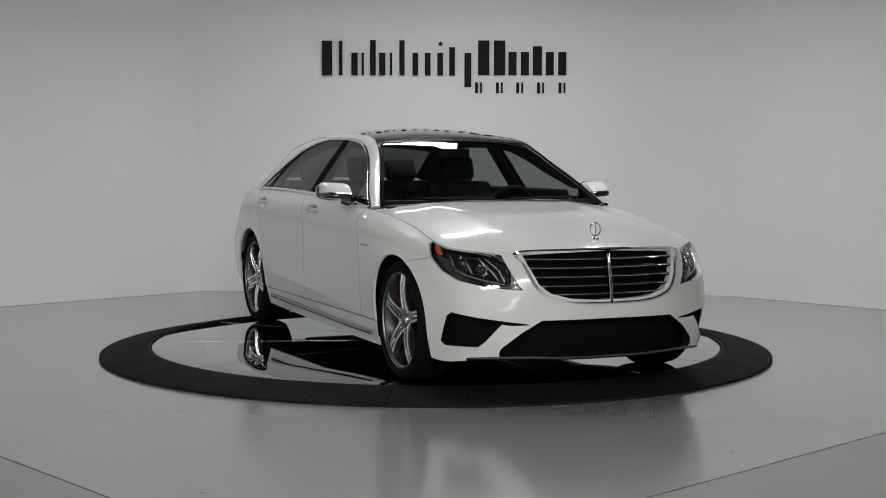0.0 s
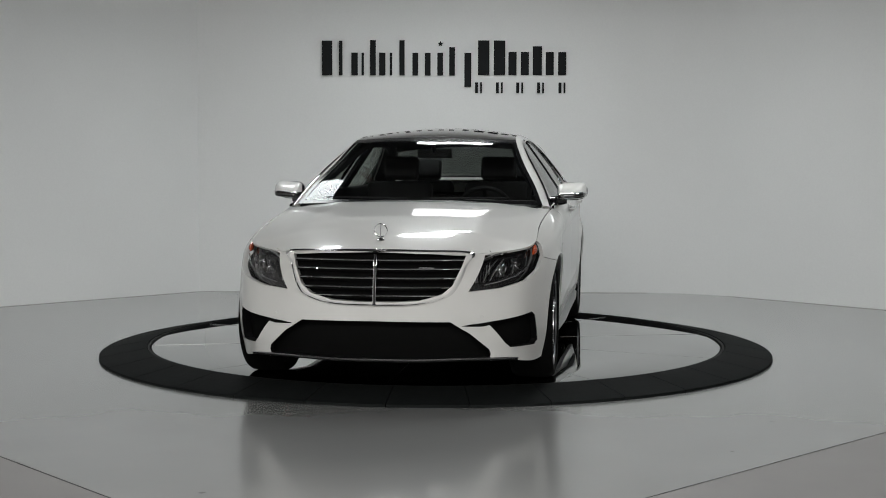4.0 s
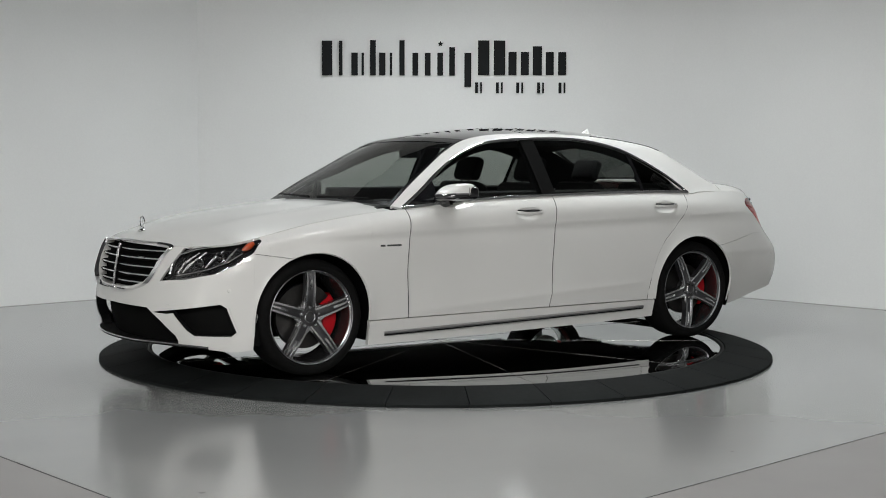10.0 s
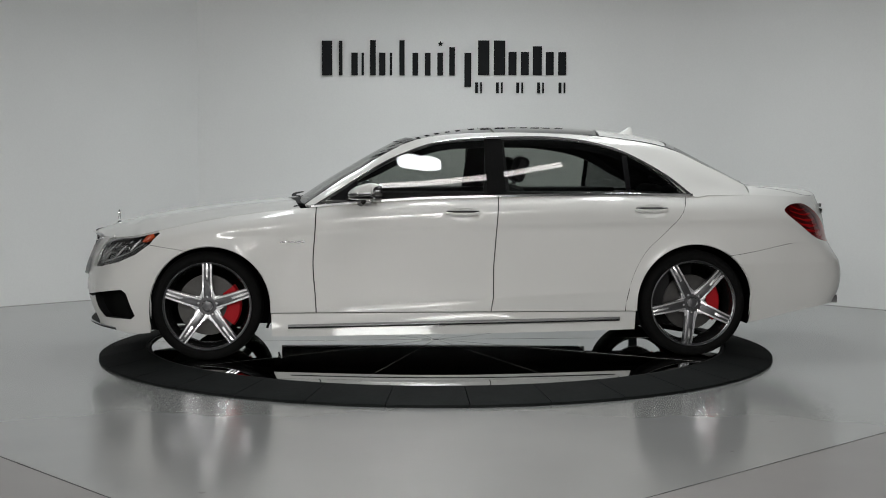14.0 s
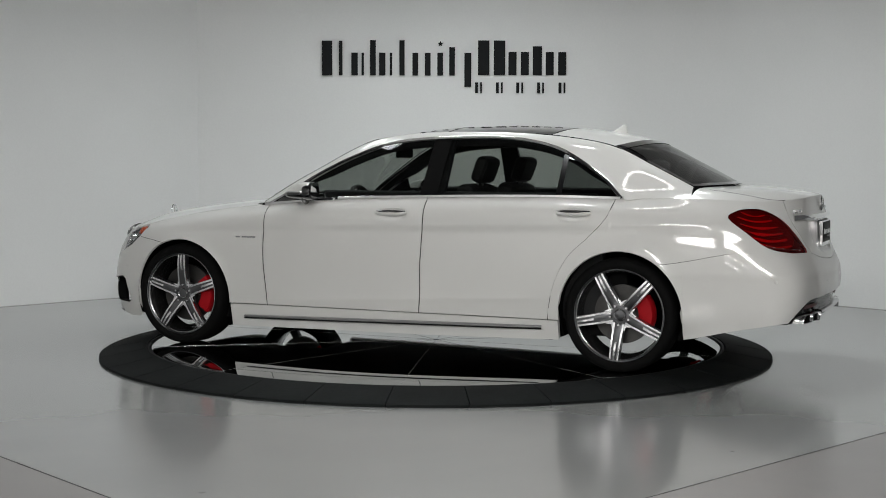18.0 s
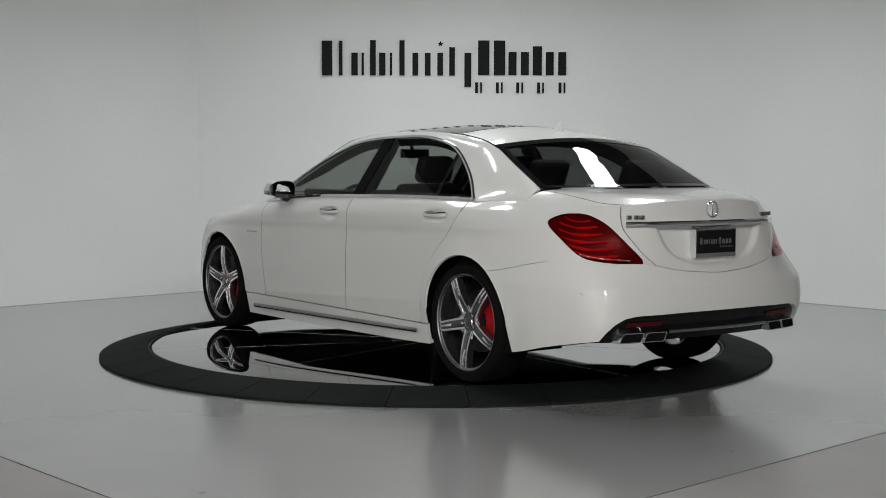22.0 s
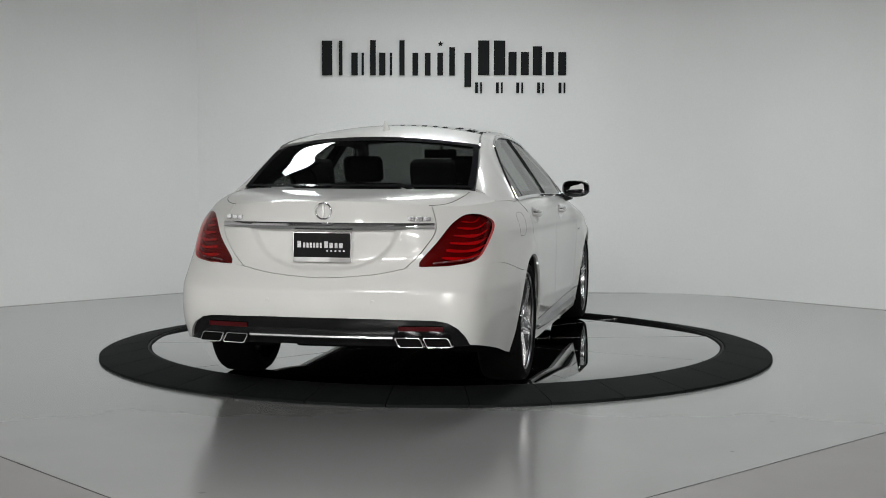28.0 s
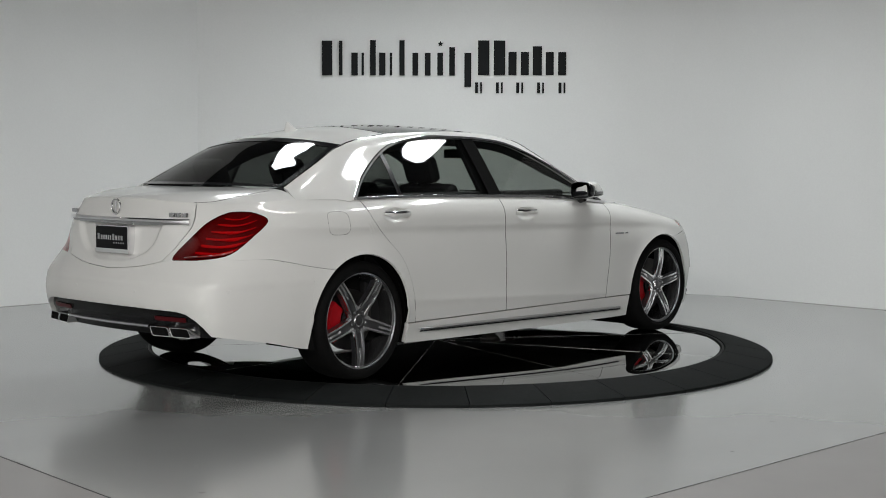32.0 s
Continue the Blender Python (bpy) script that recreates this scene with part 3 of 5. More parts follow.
def meeting(joint, x0, x1):
    """Station between x0 and x1 where a wheel arch meets a joint."""
    for _ in range(40):
        m = (x0 + x1) / 2
        if (arch(m) > joint(m)) == (arch(x0) > joint(x0)):
            x0 = m
        else:
            x1 = m
    return (x0 + x1) / 2


NOSE_MEET = meeting(nose_joint, 1.60, 1.90)
TAIL_MEET = meeting(lambda x: tail_joint(u_of(x)), -1.62, -1.95)


def door_sheet(front, rear, z0, hx, hz, nx=72, nz=60):
    """Door skin between two joints, from the sill to the belt, pressed in behind the handle at hx, hz."""
    P = []
    for i in range(nx):
        col = []
        for j in range(nz):
            t = j / (nz - 1)
            x = front(0.6) + (rear(0.6) - front(0.6)) * i / (nx - 1)
            for _ in range(3):
                top = z_range(float(u_of(x)))[1] - 0.004
                z = z0 + (top - z0) * t
                x = front(z) - G + (rear(z) + G - front(z) + G) * i / (nx - 1)
            q = skin(float(u_of(x)), z)
            e = 1 - ((q[0] - hx) / .118) ** 2 - ((z - hz) / .041) ** 2
            if e > 0:
                q[1] -= .020 * min(1.0, e * 1.6)
            col.append(q)
        P.append(col)
    return outward(bm_grid(P))


def build_body(car):
    SILL = 0.302
    for side in (1, -1):
        flip = (lambda b: b) if side > 0 else mirrored

        def put(name, bm, mat=M_PAINT, parent=car, label="", fold=0.014):
            if fold:
                rim_fold(bm, fold)
            b2 = flip(bm)
            ob = sheet(name, b2, mat, parent, label)
            if b2 is not bm:
                bm.free()
            return ob
        # front fender: above the bumper joint and round the arch
        xs = sorted(arch_columns(NOSE_X - 0.0004, 0.888 + 0.002, 30) + [NOSE_MEET], reverse=True)
        us, lo, hi = [], [], []
        for x in xs:
            u = float(u_of(x))
            a = arch(x)
            low = max(a, nose_joint(x) + 2 * GB) if x > 1.6 else a
            if x < 1.3 and a < SILL:
                low = SILL + G
            us.append(u), lo.append(low), hi.append(z_range(u)[1] - 0.002)
        # the trailing edge follows the door joint
        P = []
        for u, l, h, x in zip(us, lo, hi, xs):
            col = []
            for j in range(34):
                z = l + (h - l) * j / 33
                w = max(0.0, min(1.0, (1.15 - x) / 0.26))
                xx = x + (seam_f(z) + G - (0.888 + 0.002)) * w
                col.append(skin(float(u_of(xx)), z))
            P.append(col)
        put("front_fender", outward(bm_grid(P)))
        # joint between the head lamp and the bumper's corner
        pts = []
        for t in np.linspace(0, 1, 8):
            x = 1.935 + (NOSE_X - 1.935) * t
            q = skin(float(np.interp(t, [0, 1], [4.03, NOSE_U])), nose_joint(x) + .001)
            pts.append((q[0], q[1] * side, q[2]))
        part("bumper_joint", bm_tube(pts, .0017, 6), M_GAP, car)
        door = put("front_door", door_sheet(seam_f, seam_b, SILL + G, -.056, .937), fold=.032)
        build_handle(door, -0.056, side)
        door = put("rear_door", door_sheet(seam_b, seam_r, SILL + G, -1.293, .957), fold=.032)
        build_handle(door, -1.293, side)
        # dark fill in the door joints, the gaps' shade put into its colour
        for seam, z1 in ((seam_f, .97), (seam_b, 1.03), (seam_r, 1.045)):
            pts = []
            for z in np.linspace(SILL, z1, 40):
                q = skin(float(u_of(seam(z))), z)
                pts.append((q[0], (q[1] - .0028) * side, q[2]))
            part("joint_fill", bm_tube(pts, .0026, 6), M_GAP, car)
        # rear quarter
        xs = sorted(arch_columns(-1.128 - G, -2.02, 40) + [TAIL_MEET], reverse=True)
        us, lo, hi = [], [], []
        for x in xs:
            u = float(u_of(x))
            a = arch(x)
            low = a if a > 0 else SILL + G
            if x < ARCH_R[0] - 0.05:
                low = max(a, tail_joint(u) + tail_gap(u))
            top = z_range(u)[1] - (0.002 if x > -1.54 else 0.0)
            if x > -1.54:
                top = min(top, seam_z(x - G) - G)
            us.append(u), lo.append(min(low, top - 0.002)), hi.append(top)
        bm = skin_sheet(us, lo, hi, 34)
        # rear corner above the bumper, with the lamp cut out
        ua = float(u_of(-2.02))
        P = []
        for i in range(40):
            col = []
            for j in range(34):
                u, z = 15.0, .8
                for _ in range(4):
                    z0, z1 = tail_joint(u) + tail_gap(u), z_range(u)[1]
                    z = z0 + (z1 - z0) * j / 33
                    u = ua + (lid_joint(z) - .01 - ua) * i / 39
                col.append(skin(u, z))
            P.append(col)
        corner = outward(bm_grid(P), (-1.5, 0.2, 0.8))
        me = bpy.data.meshes.new("t")
        corner.to_mesh(me)
        corner.free()
        bm.from_mesh(me)
        bpy.data.meshes.remove(me)
        bmesh.ops.remove_doubles(bm, verts=bm.verts[:], dist=0.0006)
        bm.normal_update()
        build_tail_lamp(bm, car, side, flip)
        put("rear_quarter", bm)
        # sill skirt
        us = [float(u_of(x)) for x in np.linspace(1.175, -1.195, 50)]
        bm = skin_sheet(us, [z_range(u)[0] for u in us], [SILL - G] * len(us), 10)
        skirt = put("side_skirt", bm, fold=0.03)
        pts = []
        for x in np.linspace(1.07, -1.09, 60):
            z = 0.217 + (0.255 - 0.217) * (1.06 - x) / 2.14
            q = skin(float(u_of(x)), z)
            pts.append((q[0], (q[1] + 0.006) * side, q[2]))
        P, Pb = [], []
        for i, (x, y, z) in enumerate(pts):
            k = min(1.0, min(i, 59 - i) / 14) ** .6
            o = (.012 + .026 * k) * side
            P.append([(x, y - .006 * side, z + .010), (x, y + o * .6, z + .0095), (x, y + o, z + .004), (x, y + o, z - .002), (x, y + o * .7, z - .006)])
            Pb.append([(x, y + o * .7, z - .0062), (x, y + o * .8, z - .010), (x, y + o * .5, z - .015), (x, y - .006 * side, z - .016)])
        part("chrome_strip", bm_grid(P), M_BLADE, skirt, "slim chrome blade along the sill", angle=50)
        part("strip_base", bm_grid(Pb), M_BLACK, skirt)
        # wheel arch liner and mud edge
        for cx, cz in (ARCH_F, ARCH_R):
            prof = [(ARCH_RAD - 0.004, 0.905 * side), (ARCH_RAD + 0.012, 0.88 * side), (ARCH_RAD + 0.012, 0.50 * side), (0.08, 0.50 * side)]
            bm = bm_lathe(prof, 40, "y", a0=-22, a1=202)
            bmesh.ops.translate(bm, vec=(cx, 0, cz), verts=bm.verts[:])
            part("wheel_arch_liner", bm, M_VOID, car)
        # badge bars on the fender
        for i in range(2):
            x0 = 1.115 - i * 0.048
            w = 0.034 if i == 0 else 0.105
            P = [[skin(float(u_of(x0 - w * a)), 0.757 + 0.011 * b) + np.array((0, 0.002, 0)) for b in (0, 1)] for a in np.linspace(0, 1, 5)]
            put("badge_bar", outward(bm_grid(P)), M_BADGE, fold=0.003)
        # round parking sensors on the bumpers
        for u, z in ((2.2, 0.44), (3.55, 0.53), (NJ - 1 - 1.1, 0.56), (NJ - 1 - 3.3, 0.58)):
            q, q2 = skin(u, z), skin(u + 0.05, z)
            t = Vector(q2 - q).normalized()
            n = t.cross(Vector((0, 0, 1)))
            if n.y < 0:
                n = -n
            bm = bm_lathe([(0.0, 0.0015), (0.009, 0.0015), (0.0105, 0.0), (0.0115, -0.004)], 20, "z")
            bmesh.ops.transform(bm, matrix=Matrix.Translation(q) @ n.to_track_quat("Z", "Y").to_matrix().to_4x4(), verts=bm.verts[:])
            put("parking_sensor", bm, M_PAINT, fold=0)


def build_fuel_flap(car):
    """Joint of the rounded fuel flap on the right rear flank."""
    pts = []
    for a in np.linspace(0, 2 * math.pi, 41)[:-1]:
        cx, cz = math.copysign(abs(math.cos(a)) ** .5, math.cos(a)), math.copysign(abs(math.sin(a)) ** .5, math.sin(a))
        q = skin(-u_of(-1.76 + .078 * cx), .925 + .066 * cz)
        pts.append((q[0], q[1] + .0006, q[2]))
    part("fuel_flap", bm_tube(pts, .0012, 6, closed=True), M_GAP, car, "joint of the rounded fuel flap")


def build_handle(door, x, side):
    """Pull handle: a bowed chrome-topped bar over a shallow cup."""
    zc = 0.945 + (0.02 if x < -1 else 0)
    P = []
    for i in range(15):
        t = i / 14 * 2 - 1
        q = skin(float(u_of(x - 0.112 * t)), zc)
        out = 0.030 * (1 - t ** 4) - 0.004
        hgt = 0.0155 * (1 - 0.5 * t ** 4)
        P.append([(q[0], (q[1] + out + 0.008 * math.cos(a)) * side, zc + hgt * math.sin(a)) for a in np.linspace(0, 2 * math.pi, 12, endpoint=False)])
    part("handle", bm_grid(P, wrap_v=True), M_PAINT, door)
    pts = []
    for i in range(13):
        t = i / 12 * 2 - 1
        q = skin(float(u_of(x - 0.10 * t)), zc + 0.012)
        pts.append((q[0], (q[1] + 0.029 * (1 - t ** 4) + 0.002) * side, zc + 0.010))
    part("handle_trim", bm_tube(pts, 0.0085, 8), M_CHROME, door, "chrome handle trim")


def convex(poly, direction):
    """Convex outline of the points as seen along a direction."""
    d = Vector(direction).normalized()
    e1 = d.cross(Vector((0, 0, 1))).normalized()
    e2 = e1.cross(d)
    pts = sorted((e1.dot(Vector(p)), e2.dot(Vector(p)), i) for i, p in enumerate(poly))

    def half(seq):
        out = []
        for p in seq:
            while len(out) > 1 and (out[-1][0] - out[-2][0]) * (p[1] - out[-2][1]) - (out[-1][1] - out[-2][1]) * (p[0] - out[-2][0]) <= 1e-9:
                out.pop()
            out.append(p)
        return out[:-1]
    return [poly[p[2]] for p in half(pts) + half(pts[::-1])]


def build_tail_lamp(bm, car, side, flip):
    poly = [(-2.218, .831, .95), (-2.262, .78, .993), (-2.33, .735, 1.003), (-2.398, .689, .994), (-2.49, .640, .943), (-2.562, .586, .858), (-2.630, .510, .740), (-2.552, .685, .745), (-2.45, .788, .774), (-2.33, .824, .860)]
    n = len(poly)
    poly = [tuple(catmull(np.arange(-2, n + 3), np.array([poly[k % n] for k in range(-2, n + 3)]), t)) for t in np.linspace(0, n, 41)[:-1]]
    poly = convex(poly, (-0.62, 0.78, 0.05))
    lens = cut_region(bm, poly, (-0.62, 0.78, 0.05), depth=0.02)
    root = new("tail_lamp")
    root.parent = car
    housing = lens.copy()
    d = Vector((-0.62, 0.78, 0.05)).normalized()
    for v in housing.verts:
        v.co -= d * 0.035
    outward(housing, (-1.5, 0.2, 0.8))
    a = flip(housing)
    sheet("housing", a, M_TAILDARK, root, "deep red reflector")
    # light bars inside, running round the corner from the inner edge to the outer tip
    for z, u0, u1, r in ((.782, 15.62, 14.72, .0075), (.820, 15.52, 14.50, .0085), (.858, 15.42, 14.32, .008), (.896, 15.30, 14.20, .007), (.934, 15.15, 14.12, .0055), (.966, 14.95, 14.16, .004)):
        pts, radii = [], []
        for i in range(14):
            t = i / 13
            q = skin(u0 + (u1 - u0) * t, z + .022 * t - .016 * math.sin(math.pi * t)) - np.array(d) * .018
            pts.append((q[0], q[1] * side, q[2]))
            radii.append(1.15 * r * (.35 + .65 * math.sin(math.pi * min(1.0, .12 + t * .95)) ** .7) * (1 + .25 * math.sin(9 * t + 40 * z)))
        part("light_bar", bm_tube(pts, radii, 6, flat=.6), M_TAILBAR, root, "bright red light bar")
    pts = [skin(u, z) - np.array(d) * .004 for u, z in ((14.85, .788), (15.05, .775), (15.3, .766), (15.6, .760), (15.82, .754))]
    part("reversing_lamp", bm_tube([(q[0], q[1] * side, q[2]) for q in pts], 0.0055, 8, flat=.7), M_BLADE, root, "clear reversing lamp strip")
    outward(lens, (-1.5, 0.2, 0.8))
    a = flip(lens)
    ob = sheet("lens", a, M_REDLENS, root, "red lens")
    ob.visible_shadow = False
    return root


def corner_rise(u):
    """How far the bumper's lower edge lifts towards the wheel."""
    return .055 * max(0.0, (abs(u) - 3.45) / .85) ** 2


def build_front(car):
    """Front bumper and nose, with grille, intakes and lamps."""
    cols = list(np.linspace(0, NOSE_U, 70)) + [float(u_of(x)) for x in arch_columns(1.955, NOSE_X, 6)]
    cols = sorted({round(u, 5) for u in cols if u <= NOSE_U + 1e-6})
    us = [-u for u in cols[::-1] if u > 0] + cols
    lo, hi = [], []
    for u in us:
        z0, z1 = z_range(u)
        z0 += corner_rise(u)
        if abs(u) > 3.9:
            z0 = max(z0, arch(float(skin(u, .5)[0])))
        lo.append(z0), hi.append(z1 - 0.002)
    bm = skin_sheet(us, lo, hi, 46)
    for s in (1, -1):
        side_us, lo, hi = [], [], []
        for x in [NOSE_X] + [v for v in arch_columns(NOSE_X, 1.64, 14) if v > NOSE_MEET + .002] + [NOSE_MEET]:
            u = NOSE_U if x == NOSE_X else float(u_of(x))
            top = nose_joint(x)
            side_us.append(u * s), lo.append(min(max(arch(x), z_range(u)[0] + corner_rise(u)), top - .001)), hi.append(top)
        flank = bmesh.new()
        skin_sheet(side_us, lo, hi, 22, flank)
        outward(flank, (1.2, 0, .5))
        me = bpy.data.meshes.new("t")
        flank.to_mesh(me)
        flank.free()
        bm.from_mesh(me)
        bpy.data.meshes.remove(me)
    bm.normal_update()
    fwd = (1, 0, 0)
    # grille opening
    half = [(.482, .773), (.462, .712), (.418, .612), (.362, .564), (.24, .53), (.1, .522)]
    g = [(2.4, 0, .79)] + [(2.4, y, z) for y, z in half] + [(2.4, -y, z) for y, z in half[::-1]]
    cut_region(bm, g, fwd, depth=0.05).free()
    # lower intake
    half = [(.41, .416), (.515, .349), (.610, .263), (.618, .235), (.600, .165), (.3, .16), (.1, .16)]
    li = [(2.4, 0, .42)] + [(2.4, y, z) for y, z in half] + [(2.4, -y, z) for y, z in half[::-1]]
    part("intake_surround", hole_walls(cut_region(bm, li, fwd, depth=0.006), fwd, 0.07), M_BLACK, car, "black intake surround")
    for s in (1, -1):
        d = (0.75, 0.66 * s, 0)
        si = [(2.345, .60, .412), (2.138, .828, .452), (2.105, .842, .43), (2.047, .852, .285), (2.075, .837, .262), (2.255, .72, .266), (2.288, .69, .298)]
        part("intake_surround", hole_walls(cut_region(bm, [(x, y * s, z) for x, y, z in si], d, depth=0.005), d, 0.06), M_BLACK, car, "black intake surround")
        # near-black patch on the skin in place of the intake's shaded tip
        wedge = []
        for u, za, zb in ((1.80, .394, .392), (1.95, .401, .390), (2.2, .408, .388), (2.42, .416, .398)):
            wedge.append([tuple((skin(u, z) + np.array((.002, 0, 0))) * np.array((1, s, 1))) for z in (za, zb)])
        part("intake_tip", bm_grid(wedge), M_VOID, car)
        build_head_lamp(bm, car, s)
    rim_fold(bm, 0.014)
    bumper = sheet("front_bumper", bm, M_PAINT, car)
    # near-black sheet for the dark mesh, the depths' shade in its colour
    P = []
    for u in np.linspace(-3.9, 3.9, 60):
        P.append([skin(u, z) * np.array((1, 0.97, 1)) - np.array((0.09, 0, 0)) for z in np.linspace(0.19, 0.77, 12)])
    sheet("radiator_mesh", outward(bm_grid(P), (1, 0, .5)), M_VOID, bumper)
    # splitter lip with a silver edge
    P, pts = [], []
    for u in np.linspace(-3.2, 3.2, 61):
        q = level(0, abs(u)) * np.array((1, np.sign(u) or 1, 1))
        o = 0.016 * max(0.0, 1 - (abs(u) / 3.3) ** 4)
        P.append([q + np.array((-0.10, 0, 0.008)), q + np.array((o, 0, 0.012)), q + np.array((o + 0.004, 0, 0.006)), q + np.array((o, 0, 0.0)), q + np.array((-0.10, 0, -0.01))])
        pts.append(tuple(q + np.array((o + 0.003, 0, 0.013))))
    part("splitter", bm_grid(P), M_BLACK, bumper, "black splitter lip")
    part("splitter_edge", bm_tube(pts, 0.005, 6), M_SATIN, bumper, "satin silver splitter edge")
    # grille
    grille = new("grille")
    grille.parent = car
    frame_pts = []
    half = [(.499, .779), (.478, .715), (.432, .603), (.375, .551), (.25, .517), (.1, .509)]
    for y, z in [(0, .797), (.25, .793)] + half + [(-y, z) for y, z in half[::-1]] + [(-.25, .793)]:
        u = float(np.interp(abs(y), [0, .26, .52], [0, 1, 2]))
        q = skin(u, z)
        frame_pts.append((q[0], y, z))
    n = len(frame_pts)
    fine = [catmull(np.arange(-2, n + 3), np.array([frame_pts[(k) % n] for k in range(-2, n + 3)]), t) for t in np.linspace(0, n, 97)[:-1]]
    ring_in, ring_mid, ring_out, ring_back = [], [], [], []
    for q in fine:
        inn = np.array((q[0] - 0.012, q[1] * 0.967, .64 + (q[2] - .64) * 0.915))
        out = np.array((q[0] + 0.001, q[1] * 1.032, .64 + (q[2] - .64) * 1.06))
        mid = np.array((q[0] + 0.024, q[1] * 1.008, .64 + (q[2] - .64) * 1.012))
        ring_in.append(inn), ring_mid.append(mid), ring_out.append(out), ring_back.append(inn - np.array((0.05, 0, 0)))
    part("frame", bm_grid([ring_out, ring_mid, ring_in, ring_back], wrap_v=True), M_CHROME, grille, "polished chrome surround", angle=50)
    # near-black sheet in place of the shaded depth behind the slats
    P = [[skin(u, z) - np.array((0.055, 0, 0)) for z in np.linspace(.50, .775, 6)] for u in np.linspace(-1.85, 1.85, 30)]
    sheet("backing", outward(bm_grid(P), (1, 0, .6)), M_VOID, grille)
    for z in (.742, .695, .646, .597, .552):
        w = float(np.interp(z, [.525, .56, .62, .74], [.26, .365, .425, .470]))
        rows = []
        for y in np.linspace(-w, w, 31):
            q = skin(float(np.interp(abs(y), [0, .26, .52], [0, 1, 2])), z)
            x = q[0] - 0.018
            rows.append([(x - 0.05, y, z + 0.008), (x, y, z + 0.006), (x + 0.006, y, z), (x, y, z - 0.012), (x - 0.05, y, z - 0.014)])
        part("slat", bm_grid(rows), M_VOID, grille, "black slat")
        pts = [(r[2][0] - 0.001, r[2][1], r[2][2] + 0.004) for r in rows]
        part("slat_trim", bm_tube(pts, 0.0045, 6), M_CHROME, grille, "thin chrome edge")
    pts = [tuple(skin(0, z) - np.array((0.004, 0, 0))) for z in np.linspace(.50, .775, 10)]
    part("centre_bar", bm_tube(pts, 0.009, 8), M_PIANO, grille)
    for o in (-0.007, 0.007):
        part("centre_trim", bm_tube([(a + 0.006, o, c) for a, _, c in pts], 0.002, 6), M_CHROME, grille)
    part("badge_bar", bm_box(2.385, 2.392, .235, .315, .698, .708, 0.001), M_BADGE, grille)


def build_head_lamp(bm, car, s):
    d = Vector((0.70, 0.70 * s, 0.08)).normalized()
    poly = [(1.883, .853, .813), (1.90, .833, .832), (2.10, .715, .804), (2.178, .643, .788), (2.25, .58, .767), (2.37, .502, .577), (2.28, .672, .592), (2.156, .798, .626), (2.04, .852, .678), (1.943, .874, .748)]
    lens = cut_region(bm, [(x, y * s, z) for x, y, z in poly], d, depth=0.03)
    root = new("head_lamp")
    root.parent = car
    h = lens.copy()
    for v in h.verts:
        v.co -= d * 0.06
    sheet("housing", outward(h, (1, 0, .6)), M_PIANO, root, "dark lamp housing")

    def inside(u, z, depth):
        q = skin(u, z)
        return Vector((q[0], q[1] * s, q[2])) - d * depth
    # dark projectors in thin rings
    for u, z, r in ((2.72, .685, .030), (3.15, .72, .030)):
        turn = Matrix.Translation(inside(u, z, 0.042)) @ d.to_track_quat("Z", "Y").to_matrix().to_4x4()
        b2 = bm_lathe([(r * .86, 0.004), (r * .94, 0.010), (r, 0.008), (r * 1.02, -0.03)], 28, "z")
        bmesh.ops.transform(b2, matrix=turn, verts=b2.verts[:])
        part("projector_ring", b2, M_CHROME, root, "thin chrome ring")
        b2 = bm_lathe([(0.0, 0.012), (r * .4, 0.010), (r * .7, 0.004), (r * .9, -0.008)], 28, "z")
        bmesh.ops.transform(b2, matrix=turn, verts=b2.verts[:])
        part("projector", b2, M_PIANO, root, "dark round projector")
    # brow strip, lower sweep, and angular reflectors between
    part("light_strip", bm_tube([inside(u, z, 0.020) for u, z in ((2.13, .62), (2.12, .68), (2.2, .735), (2.5, .765), (2.9, .783), (3.35, .793), (3.75, .797))], [.009, .010, .010, .008, .007, .006, .004], 8), M_CHROME, root, "bright brow strip")
    part("light_strip", bm_tube([inside(u, z, 0.028) for u, z in ((2.3, .612), (2.6, .628), (3.0, .655), (3.4, .695), (3.75, .745))], 0.004, 6), M_SATIN, root)
    for u0, z0, u1, z1, u2, z2 in ((2.30, .625, 2.38, .68, 2.62, .745), (2.42, .632, 2.50, .67, 2.78, .75), (2.9, .66, 2.98, .70, 3.22, .765), (3.35, .70, 3.42, .73, 3.6, .775)):
        part("reflector", bm_tube([inside(u0, z0, .035), inside(u1, z1, .038), inside(u2, z2, .035)], [.005, .009, .003], 8, flat=.5), M_SATIN, root)
    for k in range(4):
        u = 2.22 + .06 * k
        part("lamp_fin", bm_tube([inside(u, .63 + .012 * k, .03), inside(u + .02, .69 + .012 * k, .03)], .0022, 5), M_CHROME, root)
    part("turn_lamp", bm_tube([inside(u, z, 0.026) for u, z in ((3.74, .763), (3.84, .772), (3.94, .788), (4.04, .803))], [0.005, 0.017, 0.021, 0.011], 10, flat=.8), M_AMBER, root, "amber turn lamp")
    ob = sheet("lens", outward(lens, (1, 0, .6)), M_LENS, root, "clear lens")
    ob.visible_shadow = False


